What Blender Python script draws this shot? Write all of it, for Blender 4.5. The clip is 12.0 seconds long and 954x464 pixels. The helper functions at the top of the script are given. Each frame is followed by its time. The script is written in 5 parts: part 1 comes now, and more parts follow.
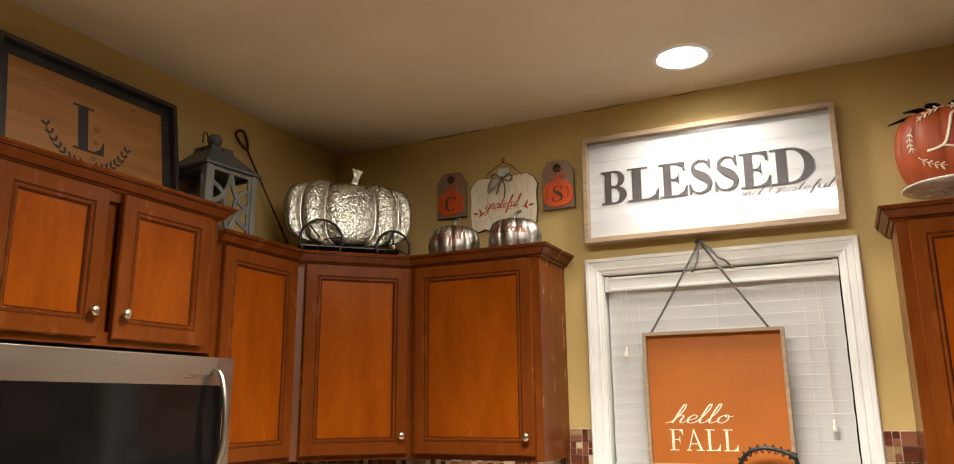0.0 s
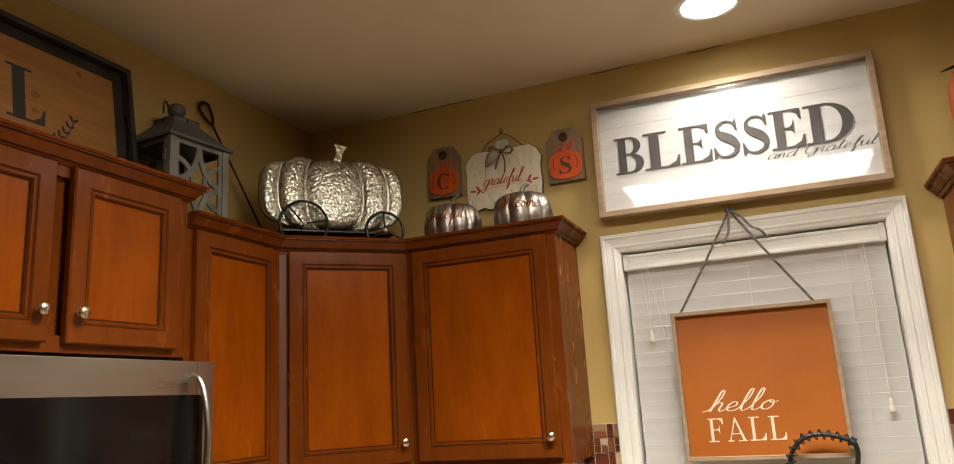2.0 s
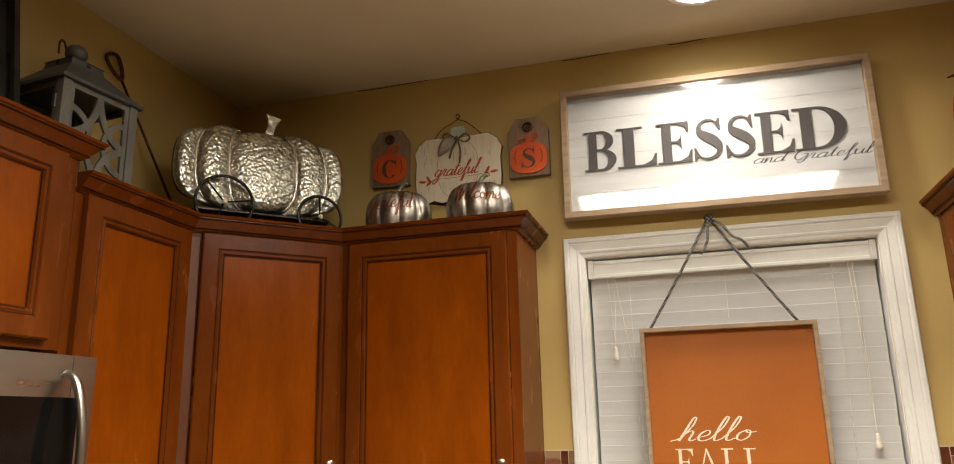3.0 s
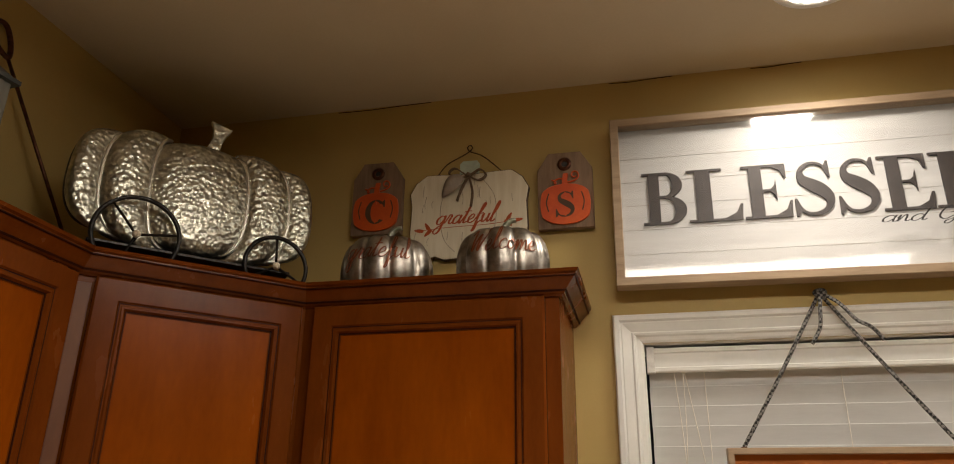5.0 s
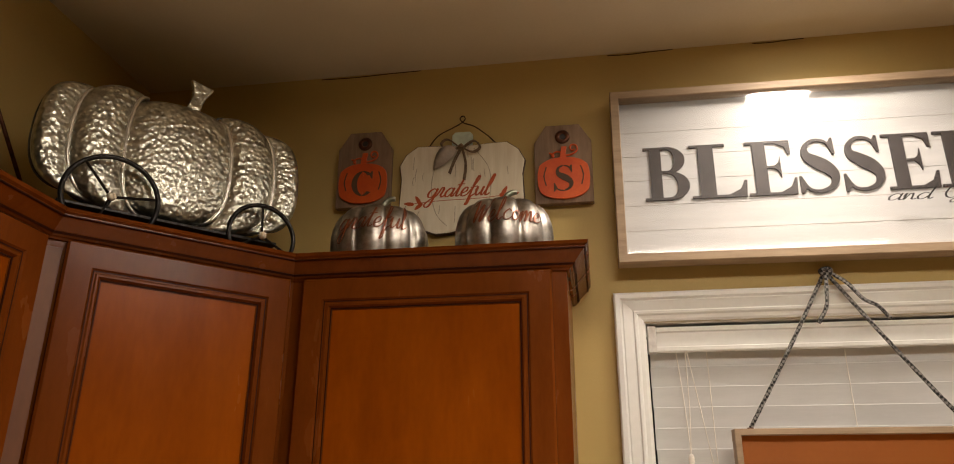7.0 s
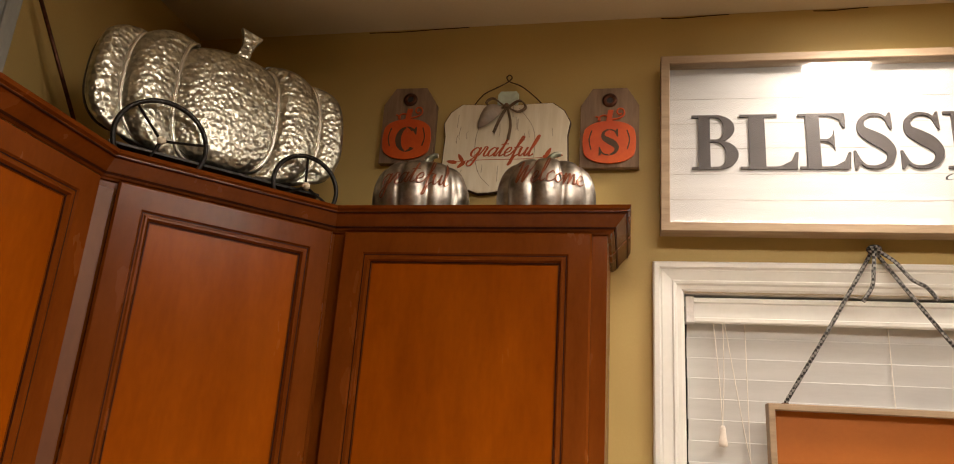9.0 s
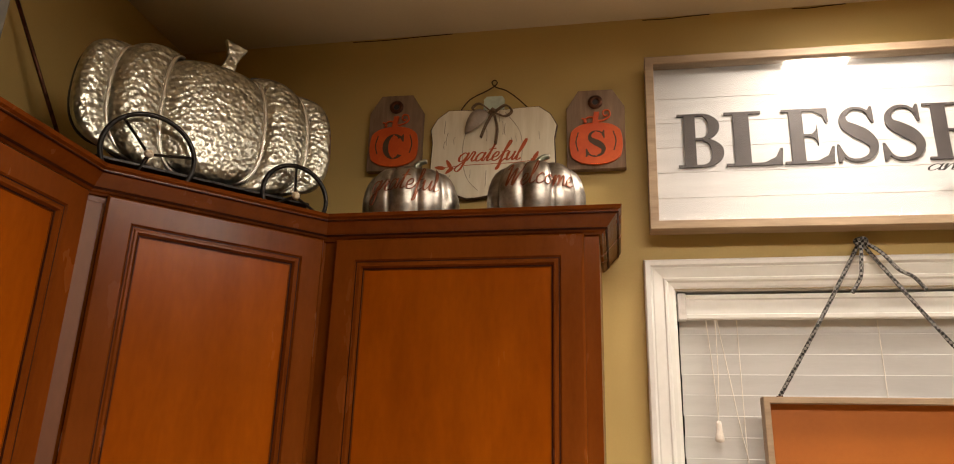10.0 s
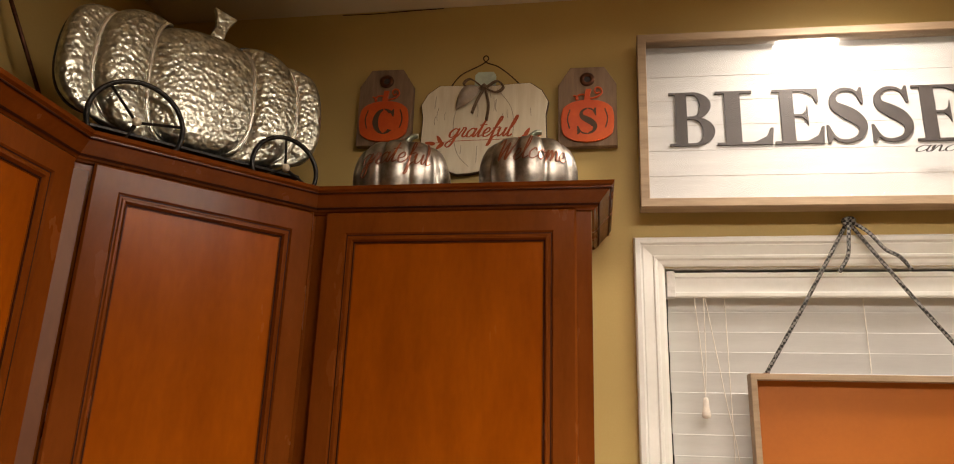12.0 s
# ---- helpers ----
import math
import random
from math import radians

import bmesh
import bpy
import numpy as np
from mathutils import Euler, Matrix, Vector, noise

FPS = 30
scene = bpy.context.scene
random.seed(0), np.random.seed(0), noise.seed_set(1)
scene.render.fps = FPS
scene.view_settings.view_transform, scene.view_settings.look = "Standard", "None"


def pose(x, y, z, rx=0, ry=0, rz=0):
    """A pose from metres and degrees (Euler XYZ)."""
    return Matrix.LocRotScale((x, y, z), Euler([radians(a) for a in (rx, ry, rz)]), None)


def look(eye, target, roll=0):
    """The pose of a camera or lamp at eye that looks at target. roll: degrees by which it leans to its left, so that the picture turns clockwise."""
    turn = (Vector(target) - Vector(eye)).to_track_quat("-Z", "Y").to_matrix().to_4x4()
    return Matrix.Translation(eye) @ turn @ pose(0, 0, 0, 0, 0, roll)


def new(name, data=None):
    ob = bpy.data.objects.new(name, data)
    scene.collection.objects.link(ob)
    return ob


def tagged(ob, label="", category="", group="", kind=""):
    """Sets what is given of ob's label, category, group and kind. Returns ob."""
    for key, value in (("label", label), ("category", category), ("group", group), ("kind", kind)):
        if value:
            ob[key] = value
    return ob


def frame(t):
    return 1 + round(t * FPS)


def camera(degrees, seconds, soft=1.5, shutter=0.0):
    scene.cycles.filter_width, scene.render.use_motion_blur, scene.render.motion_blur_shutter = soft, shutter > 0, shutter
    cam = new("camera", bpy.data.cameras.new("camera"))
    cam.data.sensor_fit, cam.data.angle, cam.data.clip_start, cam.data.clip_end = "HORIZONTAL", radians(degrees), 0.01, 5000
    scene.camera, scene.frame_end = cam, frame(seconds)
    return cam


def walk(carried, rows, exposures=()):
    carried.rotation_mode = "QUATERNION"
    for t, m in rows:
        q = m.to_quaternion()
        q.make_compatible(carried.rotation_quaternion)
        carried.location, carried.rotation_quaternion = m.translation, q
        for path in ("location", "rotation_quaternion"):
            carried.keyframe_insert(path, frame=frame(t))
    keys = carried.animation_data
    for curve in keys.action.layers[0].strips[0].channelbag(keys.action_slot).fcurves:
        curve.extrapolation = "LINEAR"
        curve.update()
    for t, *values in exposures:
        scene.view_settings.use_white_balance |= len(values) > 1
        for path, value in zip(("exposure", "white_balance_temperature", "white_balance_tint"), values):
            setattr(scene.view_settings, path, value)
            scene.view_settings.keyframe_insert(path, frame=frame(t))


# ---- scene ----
cam = camera(64.9, 12.0, soft=1.0)
PATH = [
    (0, (2.167, -2.807, 1.572), (1.319, -1.051, 2.018), -0.5),
    (0.5, (2.178, -2.809, 1.577), (1.38, -1.032, 2.03), -1.3),
    (1, (2.109, -2.785, 1.555), (1.344, -0.977, 1.936), -1.8),
    (1.5, (2.034, -2.661, 1.574), (1.194, -0.898, 2.004), -2.4),
    (2, (1.847, -2.593, 1.573), (1.126, -0.78, 2.014), -3.4),
    (2.5, (1.662, -2.499, 1.591), (1.169, -0.613, 2.035), -5.3),
    (3, (1.66, -2.313, 1.573), (1.128, -0.447, 2.056), -1.3),
    (3.2, (1.597, -2.282, 1.585), (0.95, -0.46, 2.095), 0.3),
    (4.8, (1.378, -1.777, 1.667), (1.054, 0.094, 2.296), 0.9),
    (5, (1.361, -1.717, 1.681), (0.939, 0.104, 2.393), 0.7),
    (5.5, (1.3, -1.656, 1.684), (0.984, 0.193, 2.376), 0.9),
    (6, (1.267, -1.63, 1.67), (0.991, 0.232, 2.347), -0.2),
    (6.5, (1.251, -1.628, 1.669), (0.967, 0.225, 2.364), -0.3),
    (7, (1.243, -1.647, 1.669), (0.947, 0.206, 2.362), 0.2),
    (7.2, (1.251, -1.647, 1.663), (0.907, 0.195, 2.361), 1.6),
    (8.8, (1.236, -1.645, 1.664), (0.902, 0.232, 2.269), 3.0),
    (9, (1.236, -1.644, 1.664), (0.839, 0.224, 2.259), 3.9),
    (9.5, (1.226, -1.646, 1.655), (0.863, 0.222, 2.269), 2.4),
    (10, (1.221, -1.646, 1.653), (0.867, 0.222, 2.273), 1.7),
    (10.5, (1.219, -1.643, 1.646), (0.881, 0.233, 2.251), 1.2),
    (11, (1.213, -1.643, 1.638), (0.864, 0.234, 2.235), 1.8),
    (11.5, (1.198, -1.646, 1.637), (0.859, 0.229, 2.246), 2.5),
    (12, (1.198, -1.638, 1.636), (0.894, 0.251, 2.218), 1.9),
]
EXPOSURES = [(0, 0.34, 5900, 9), (0.5, 0.06, 5950, 9), (1.5, 0.05, 6150, 9), (3, 0.0, 6200, 8.5), (4.5, -0.30, 6350, 10), (5, -0.38, 6350, 10),
             (5.5, 0.04, 6450, 11), (6.5, -0.10, 6500, 12.5), (7, -0.12, 6500, 13), (9, 0.21, 6600, 14), (12, 0.17, 6600, 13.5)]
walk(cam, [(t, look(eye, target, roll)) for t, eye, target, roll in PATH], EXPOSURES)

# ---- world, light ----
world = bpy.data.worlds.new("night")
scene.world = world
world.use_nodes = True
world.node_tree.nodes["Background"].inputs[0].default_value = (0.02, 0.02, 0.02, 1)
world.node_tree.nodes["Background"].inputs[1].default_value = 0.3

CEIL = 2.743
XL, XR, YB = 0.065, 5.4, -6.0          # left wall, right wall, wall behind
LAMPS = [(1.765, -0.325, 6.6, 148)]   # x, y, watts, beam
BOX_GLOW, BOX_WATTS, BOX_BEAM = 25.0, 54.0, 115      # ceiling light box: radiance at the side, watts and beam downwards
WARM = (1.0, 0.868, 0.715)


# ---- materials ----
def tree(name):
    m = bpy.data.materials.new(name)
    m.use_nodes = True
    nt = m.node_tree
    return m, nt, nt.nodes["Principled BSDF"]


def surface(name, a, b, rough=0.5, metal=0.0, scale=8.0, stretch=(1, 1, 1), bump=0.0, bscale=120.0,
            coat=0.0, vary=0.0, spread=0.12, fine=0.25, shine=0.5):
    """Two tones mixed by a coarse and a fine noise, with relief and uneven gloss."""
    m, nt, p = tree(name)
    N, L = nt.nodes.new, nt.links.new
    co = N("ShaderNodeTexCoord")
    mp = N("ShaderNodeMapping")
    mp.inputs["Scale"].default_value = stretch
    L(co.outputs["Object"], mp.inputs["Vector"])
    n1 = N("ShaderNodeTexNoise")
    n1.inputs["Scale"].default_value = scale
    n1.inputs["Detail"].default_value = 5
    n2 = N("ShaderNodeTexNoise")
    n2.inputs["Scale"].default_value = bscale
    n2.inputs["Detail"].default_value = 3
    L(mp.outputs[0], n1.inputs["Vector"])
    L(mp.outputs[0], n2.inputs["Vector"])
    add = N("ShaderNodeMath")
    add.operation = "MULTIPLY_ADD"
    add.inputs[1].default_value = fine
    L(n2.outputs["Fac"], add.inputs[0])
    L(n1.outputs["Fac"], add.inputs[2])
    ramp = N("ShaderNodeMapRange")
    ramp.inputs["From Min"].default_value = 0.5 + fine / 2 - spread
    ramp.inputs["From Max"].default_value = 0.5 + fine / 2 + spread
    L(add.outputs[0], ramp.inputs["Value"])
    mix = N("ShaderNodeMix")
    mix.data_type = "RGBA"
    mix.inputs[6].default_value = (*a, 1)
    mix.inputs[7].default_value = (*b, 1)
    L(ramp.outputs[0], mix.inputs[0])
    out = mix.outputs[2]
    if vary:
        oi = N("ShaderNodeObjectInfo")
        hs = N("ShaderNodeHueSaturation")
        mr = N("ShaderNodeMapRange")
        mr.inputs["To Min"].default_value = 1 - vary
        mr.inputs["To Max"].default_value = 1 + vary
        L(oi.outputs["Random"], mr.inputs["Value"])
        L(mr.outputs[0], hs.inputs["Value"])
        L(out, hs.inputs["Color"])
        out = hs.outputs[0]
    L(out, p.inputs["Base Color"])
    rr = N("ShaderNodeMapRange")
    rr.inputs["To Min"].default_value = max(0.03, rough - 0.08)
    rr.inputs["To Max"].default_value = min(1, rough + 0.08)
    L(n1.outputs["Fac"], rr.inputs["Value"])
    L(rr.outputs[0], p.inputs["Roughness"])
    p.inputs["Metallic"].default_value = metal
    p.inputs["Coat Weight"].default_value = coat
    p.inputs["Specular IOR Level"].default_value = shine
    p.inputs["Coat Roughness"].default_value = 0.25
    if bump:
        bp = N("ShaderNodeBump")
        bp.inputs["Strength"].default_value = bump
        bp.inputs["Distance"].default_value = 0.002
        L(add.outputs[0], bp.inputs["Height"])
        L(bp.outputs[0], p.inputs["Normal"])
    return m


def hammered(name, a, b, rough, scale, depth):
    """Sheet metal with shallow dents and a zinc spangle."""
    m, nt, p = tree(name)
    N, L = nt.nodes.new, nt.links.new
    co = N("ShaderNodeTexCoord")
    v = N("ShaderNodeTexVoronoi")
    v.feature = "SMOOTH_F1"
    v.inputs["Smoothness"].default_value = 0.75
    v.inputs["Scale"].default_value = scale
    n = N("ShaderNodeTexNoise")
    n.inputs["Scale"].default_value = scale * 0.6
    n.inputs["Detail"].default_value = 4
    L(co.outputs["Object"], n.inputs["Vector"])
    L(co.outputs["Object"], v.inputs["Vector"])
    mix = N("ShaderNodeMix")
    mix.data_type = "RGBA"
    mix.inputs[6].default_value = (*a, 1)
    mix.inputs[7].default_value = (*b, 1)
    mr = N("ShaderNodeMapRange")
    mr.inputs["From Min"].default_value = 0.35
    mr.inputs["From Max"].default_value = 0.65
    L(n.outputs["Fac"], mr.inputs["Value"])
    L(mr.outputs[0], mix.inputs[0])
    L(mix.outputs[2], p.inputs["Base Color"])
    p.inputs["Metallic"].default_value = 1
    rr = N("ShaderNodeMapRange")
    rr.inputs["To Min"].default_value = rough - 0.1
    rr.inputs["To Max"].default_value = rough + 0.12
    L(n.outputs["Fac"], rr.inputs["Value"])
    L(rr.outputs[0], p.inputs["Roughness"])
    h = N("ShaderNodeMath")
    h.operation = "MULTIPLY_ADD"
    h.inputs[1].default_value = 0.4
    L(n.outputs["Fac"], h.inputs[0])
    L(v.outputs["Distance"], h.inputs[2])
    bp = N("ShaderNodeBump")
    bp.inputs["Strength"].default_value = 0.8
    bp.inputs["Distance"].default_value = depth
    L(h.outputs[0], bp.inputs["Height"])
    L(bp.outputs[0], p.inputs["Normal"])
    return m


def plain(name, c, rough=0.5, metal=0.0):
    return surface(name, tuple(v * 0.88 for v in c), tuple(min(1, v * 1.1) for v in c), rough, metal, scale=30, bump=0.05)


def glass_pane(name, rough=0.02, haze=0.0):
    """A thin clear sheet: mostly see-through, with its mirror gloss and a share of haze from fine smears."""
    m, nt, p = tree(name)
    N, L = nt.nodes.new, nt.links.new
    out = nt.nodes["Material Output"]
    tr = N("ShaderNodeBsdfTransparent")
    gl = N("ShaderNodeBsdfGlossy")
    gl.inputs["Roughness"].default_value = rough
    fr = N("ShaderNodeFresnel")
    fr.inputs["IOR"].default_value = 1.5
    mx = N("ShaderNodeMixShader")
    L(fr.outputs[0], mx.inputs[0])
    L(tr.outputs[0], mx.inputs[1])
    top = gl.outputs[0]
    if haze:
        g2 = N("ShaderNodeBsdfGlossy")
        g2.inputs["Roughness"].default_value = 0.26
        both = N("ShaderNodeMixShader")
        both.inputs[0].default_value = haze
        L(top, both.inputs[1])
        L(g2.outputs[0], both.inputs[2])
        top = both.outputs[0]
    L(top, mx.inputs[2])
    L(mx.outputs[0], out.inputs["Surface"])
    return m


def glow(name, color, strength):
    m, nt, p = tree(name)
    p.inputs["Base Color"].default_value = (0.8, 0.8, 0.8, 1)
    p.inputs["Emission Color"].default_value = (*color, 1)
    p.inputs["Emission Strength"].default_value = strength
    return m


M_WALL = surface("wall_paint", (0.465, 0.342, 0.118), (0.50, 0.372, 0.131), 0.62, scale=2.5, bump=0.25, bscale=220)
M_CEIL = surface("ceiling_paint", (0.55, 0.485, 0.355), (0.59, 0.525, 0.39), 0.8, scale=3, bump=0.3, bscale=160)
M_WOOD = surface("cabinet_wood", (0.100, 0.0224, 0.0026), (0.176, 0.0450, 0.0056), 0.25, scale=8, stretch=(2.6, 2.6, 0.8),
                 bump=0.03, bscale=60, shine=0.14, vary=0.08, spread=0.34)
M_PANEL = surface("cabinet_panel_wood", (0.172, 0.0350, 0.0010), (0.275, 0.0640, 0.0016), 0.25, scale=5, stretch=(2.2, 2.2, 0.6),
                  bump=0.03, bscale=50, shine=0.14, vary=0.06, spread=0.24)
M_GLAZE = surface("dark_glaze", (0.022, 0.0045, 0.0004), (0.042, 0.009, 0.0008), 0.6, scale=10, shine=0.1)
M_TRIM = surface("white_trim_paint", (0.735, 0.755, 0.73), (0.795, 0.815, 0.79), 0.32, scale=6, bump=0.06, bscale=90)
M_BLIND = surface("blind_slat", (0.60, 0.615, 0.61), (0.66, 0.675, 0.67), 0.4, scale=9, stretch=(0.4, 3, 3), bump=0.05)
M_FLOOR = surface("light_floor_tile", (0.44, 0.35, 0.25), (0.54, 0.44, 0.33), 0.4, scale=3, stretch=(1, 8, 1), bump=0.1)
M_COUNTER = surface("granite", (0.10, 0.07, 0.05), (0.33, 0.25, 0.18), 0.2, scale=60, bscale=200, spread=0.08)
M_STEEL = surface("brushed_steel", (0.44, 0.43, 0.38), (0.51, 0.50, 0.44), 0.30, 1.0, scale=3, stretch=(1, 1, 12), bscale=60, fine=0.1, spread=0.3)
M_BLACKGLASS = surface("black_glass", (0.004, 0.004, 0.004), (0.006, 0.006, 0.006), 0.06, shine=0.22)
M_KNOB = surface("brushed_nickel", (0.62, 0.55, 0.42), (0.72, 0.64, 0.5), 0.25, 1.0, scale=40)
M_BLACK = surface("black_metal", (0.012, 0.011, 0.010), (0.022, 0.02, 0.018), 0.35, 0.6, scale=40)
M_LAMP = glow("lamp_diffuser", WARM, 22)


# ---- mesh tools ----
def link(name, bm, material, parent=None, label="", smooth=False, recalc=True):
    if recalc:
        bmesh.ops.recalc_face_normals(bm, faces=bm.faces)
    me = bpy.data.meshes.new(name)
    bm.to_mesh(me)
    bm.free()
    if smooth:
        for p in me.polygons:
            p.use_smooth = True
    me.materials.append(material)
    ob = new(name, me)
    if parent is not None:
        ob.parent = parent
    if label:
        ob["label"] = label
    return ob


def part(name, bm, material, parent, label="", smooth=False):
    return link(name, bm, material, parent, label, smooth)


def thing(name, m, label, category, group="", kind=""):
    ob = new(name)
    ob.empty_display_size = 0.05
    ob.matrix_world = m
    return tagged(ob, label, category, group, kind)


def box(x0, x1, y0, y1, z0, z1, bevel=0.0, bm=None):
    b = bmesh.new()
    vs = [b.verts.new((x, y, z)) for x in (x0, x1) for y in (y0, y1) for z in (z0, z1)]
    for f in ((0, 1, 3, 2), (4, 6, 7, 5), (0, 4, 5, 1), (2, 3, 7, 6), (0, 2, 6, 4), (1, 5, 7, 3)):
        b.faces.new([vs[i] for i in f])
    if bevel:
        bmesh.ops.bevel(b, geom=b.edges[:], offset=bevel, segments=2, affect="EDGES", profile=0.5)
    return b if bm is None else join(bm, b)


def join(bm, other):
    me = bpy.data.meshes.new("tmp")
    other.to_mesh(me)
    other.free()
    bm.from_mesh(me)
    bpy.data.meshes.remove(me)
    return bm


def slab(pts, y0, y1, bevel=0.0, bm=None):
    """A plate: the outline pts in x, z, from y0 (front) to y1 (back)."""
    b = bmesh.new()
    f = b.faces.new([b.verts.new((x, y0, z)) for x, z in pts])
    got = bmesh.ops.extrude_face_region(b, geom=[f])
    for v in got["geom"]:
        if isinstance(v, bmesh.types.BMVert):
            v.co.y = y1
    bmesh.ops.recalc_face_normals(b, faces=b.faces)
    if bevel:
        es = [e for e in b.edges if len(e.link_faces) == 2 and e.calc_face_angle(0) > 0.6]
        bmesh.ops.bevel(b, geom=es, offset=bevel, segments=2, affect="EDGES", profile=0.5)
    return b if bm is None else join(bm, b)


def ring(w, h, profile, bm=None):
    """A mitred frame round 0..w, 0..h in x, z: the profile's (inset, y) from outside back to inside back."""
    b = bm or bmesh.new()
    loops = []
    for i, y in profile:
        loops.append([b.verts.new(c) for c in ((i, y, i), (w - i, y, i), (w - i, y, h - i), (i, y, h - i))])
    for k in range(len(loops)):
        l, n = loops[k], loops[(k + 1) % len(loops)]
        for j in range(4):
            b.faces.new((l[j], l[(j + 1) % 4], n[(j + 1) % 4], n[j]))
    return b


def tube(pts, r, seg=10, bm=None, closed=False, flat=1.0):
    """A round rod along pts; r one radius or one for each point."""
    b = bm or bmesh.new()
    pts = [Vector(p) for p in pts]
    rs = r if isinstance(r, (list, tuple)) else [r] * len(pts)
    n, loops, up = len(pts), [], None
    for i, p in enumerate(pts):
        if closed:
            d = pts[(i + 1) % n] - pts[i - 1]
        else:
            d = pts[min(i + 1, n - 1)] - pts[max(i - 1, 0)]
        d.normalize()
        if up is None:
            up = Vector((0, 0, 1)) if abs(d.z) < 0.9 else Vector((1, 0, 0))
        side = d.cross(up).normalized()
        up = side.cross(d).normalized()
        loops.append([b.verts.new(p + rs[i] * (math.cos(a) * side + flat * math.sin(a) * up))
                      for a in (2 * math.pi * k / seg for k in range(seg))])
    for i in range(n if closed else n - 1):
        l, m = loops[i], loops[(i + 1) % n]
        for j in range(seg):
            b.faces.new((l[j], l[(j + 1) % seg], m[(j + 1) % seg], m[j]))
    if not closed:
        b.faces.new(loops[0])
        b.faces.new(loops[-1][::-1])
    return b


def lathe(profile, seg=32, bm=None, lobes=0, dent=0.0, power=1.0):
    """Turns (radius, z) about z; with lobes, like a pumpkin's ribs."""
    b = bm or bmesh.new()
    rows = []
    for r, z in profile:
        if r < 1e-6:
            rows.append([b.verts.new((0, 0, z))])
            continue
        row = []
        for k in range(seg):
            a = 2 * math.pi * k / seg
            s = 1 - dent * (1 - abs(math.sin(a * lobes / 2)) ** power) if lobes else 1
            row.append(b.verts.new((r * s * math.cos(a), r * s * math.sin(a), z)))
        rows.append(row)
    for l, m in zip(rows, rows[1:]):
        for k in range(seg):
            q = (k + 1) % seg
            if len(l) == 1 and len(m) == 1:
                continue
            if len(l) == 1:
                b.faces.new((l[0], m[q], m[k]))
            elif len(m) == 1:
                b.faces.new((l[k], l[q], m[0]))
            else:
                b.faces.new((l[k], l[q], m[q], m[k]))
    return b


def smooth_line(pts, steps=6, closed=False):
    """A Catmull-Rom curve through pts."""
    pts = [Vector(p) for p in pts]
    n, out = len(pts), []
    for i in range(n if closed else n - 1):
        if closed:
            p0, p1, p2, p3 = pts[i - 1], pts[i], pts[(i + 1) % n], pts[(i + 2) % n]
        else:
            p0, p1, p2, p3 = pts[max(i - 1, 0)], pts[i], pts[i + 1], pts[min(i + 2, n - 1)]
        for s in range(steps):
            t = s / steps
            out.append(0.5 * (2 * p1 + (p2 - p0) * t + (2 * p0 - 5 * p1 + 4 * p2 - p3) * t * t
                              + (3 * p1 - p0 - 3 * p2 + p3) * t ** 3))
    return out if closed else out + [pts[-1]]


# ---- structure ----
def setting(name, bm, material, label, category):
    return tagged(link(name, bm, material), label, category, kind="structure")


WX0, WX1, WZ0, WZ1 = 1.351, 2.185, 0.98, 2.054     # window opening
CW = 0.0635                                       # casing width
b = box(XL - 0.12, WX0, 0, 0.14, 0, CEIL)
box(WX1, XR + 0.12, 0, 0.14, 0, CEIL, bm=b)
box(WX0, WX1, 0, 0.14, 0, WZ0, bm=b)
box(WX0, WX1, 0, 0.14, WZ1, CEIL, bm=b)
setting("wall_north", b, M_WALL, "tan painted kitchen wall round a window", "wall")
WALL_N = bpy.data.objects["wall_north"]
for x0, x1 in ((0.56, 0.83), (1.31, 1.47), (1.66, 1.78)):
    part("caulk_crack", tube(smooth_line([(x0, -0.0006, CEIL - 0.004), ((2 * x0 + x1) / 3, -0.0004, CEIL - 0.0055), ((x0 + 2 * x1) / 3, -0.0006, CEIL - 0.003), (x1, -0.0003, CEIL - 0.0015)], 6), 0.0013, 5),
         M_GLAZE, WALL_N, "thin dark crack in the caulk")
setting("wall_west", box(XL - 0.12, XL, YB, 0, 0, CEIL), M_WALL, "tan painted kitchen wall", "wall")
setting("wall_east", box(XR, XR + 0.12, YB, 0, 0, CEIL), M_WALL, "tan painted kitchen wall", "wall")
setting("wall_south", box(XL - 0.12, XR + 0.12, YB - 0.12, YB, 0, CEIL), M_WALL, "tan painted kitchen wall", "wall")
setting("floor", box(XL - 0.12, XR + 0.12, YB - 0.12, 0.14, -0.1, 0), M_FLOOR, "pale beige kitchen floor", "floor")
setting("ceiling", box(XL - 0.12, XR + 0.12, YB - 0.12, 0.14, CEIL, CEIL + 0.1), M_CEIL, "matt off-white painted ceiling", "ceiling")


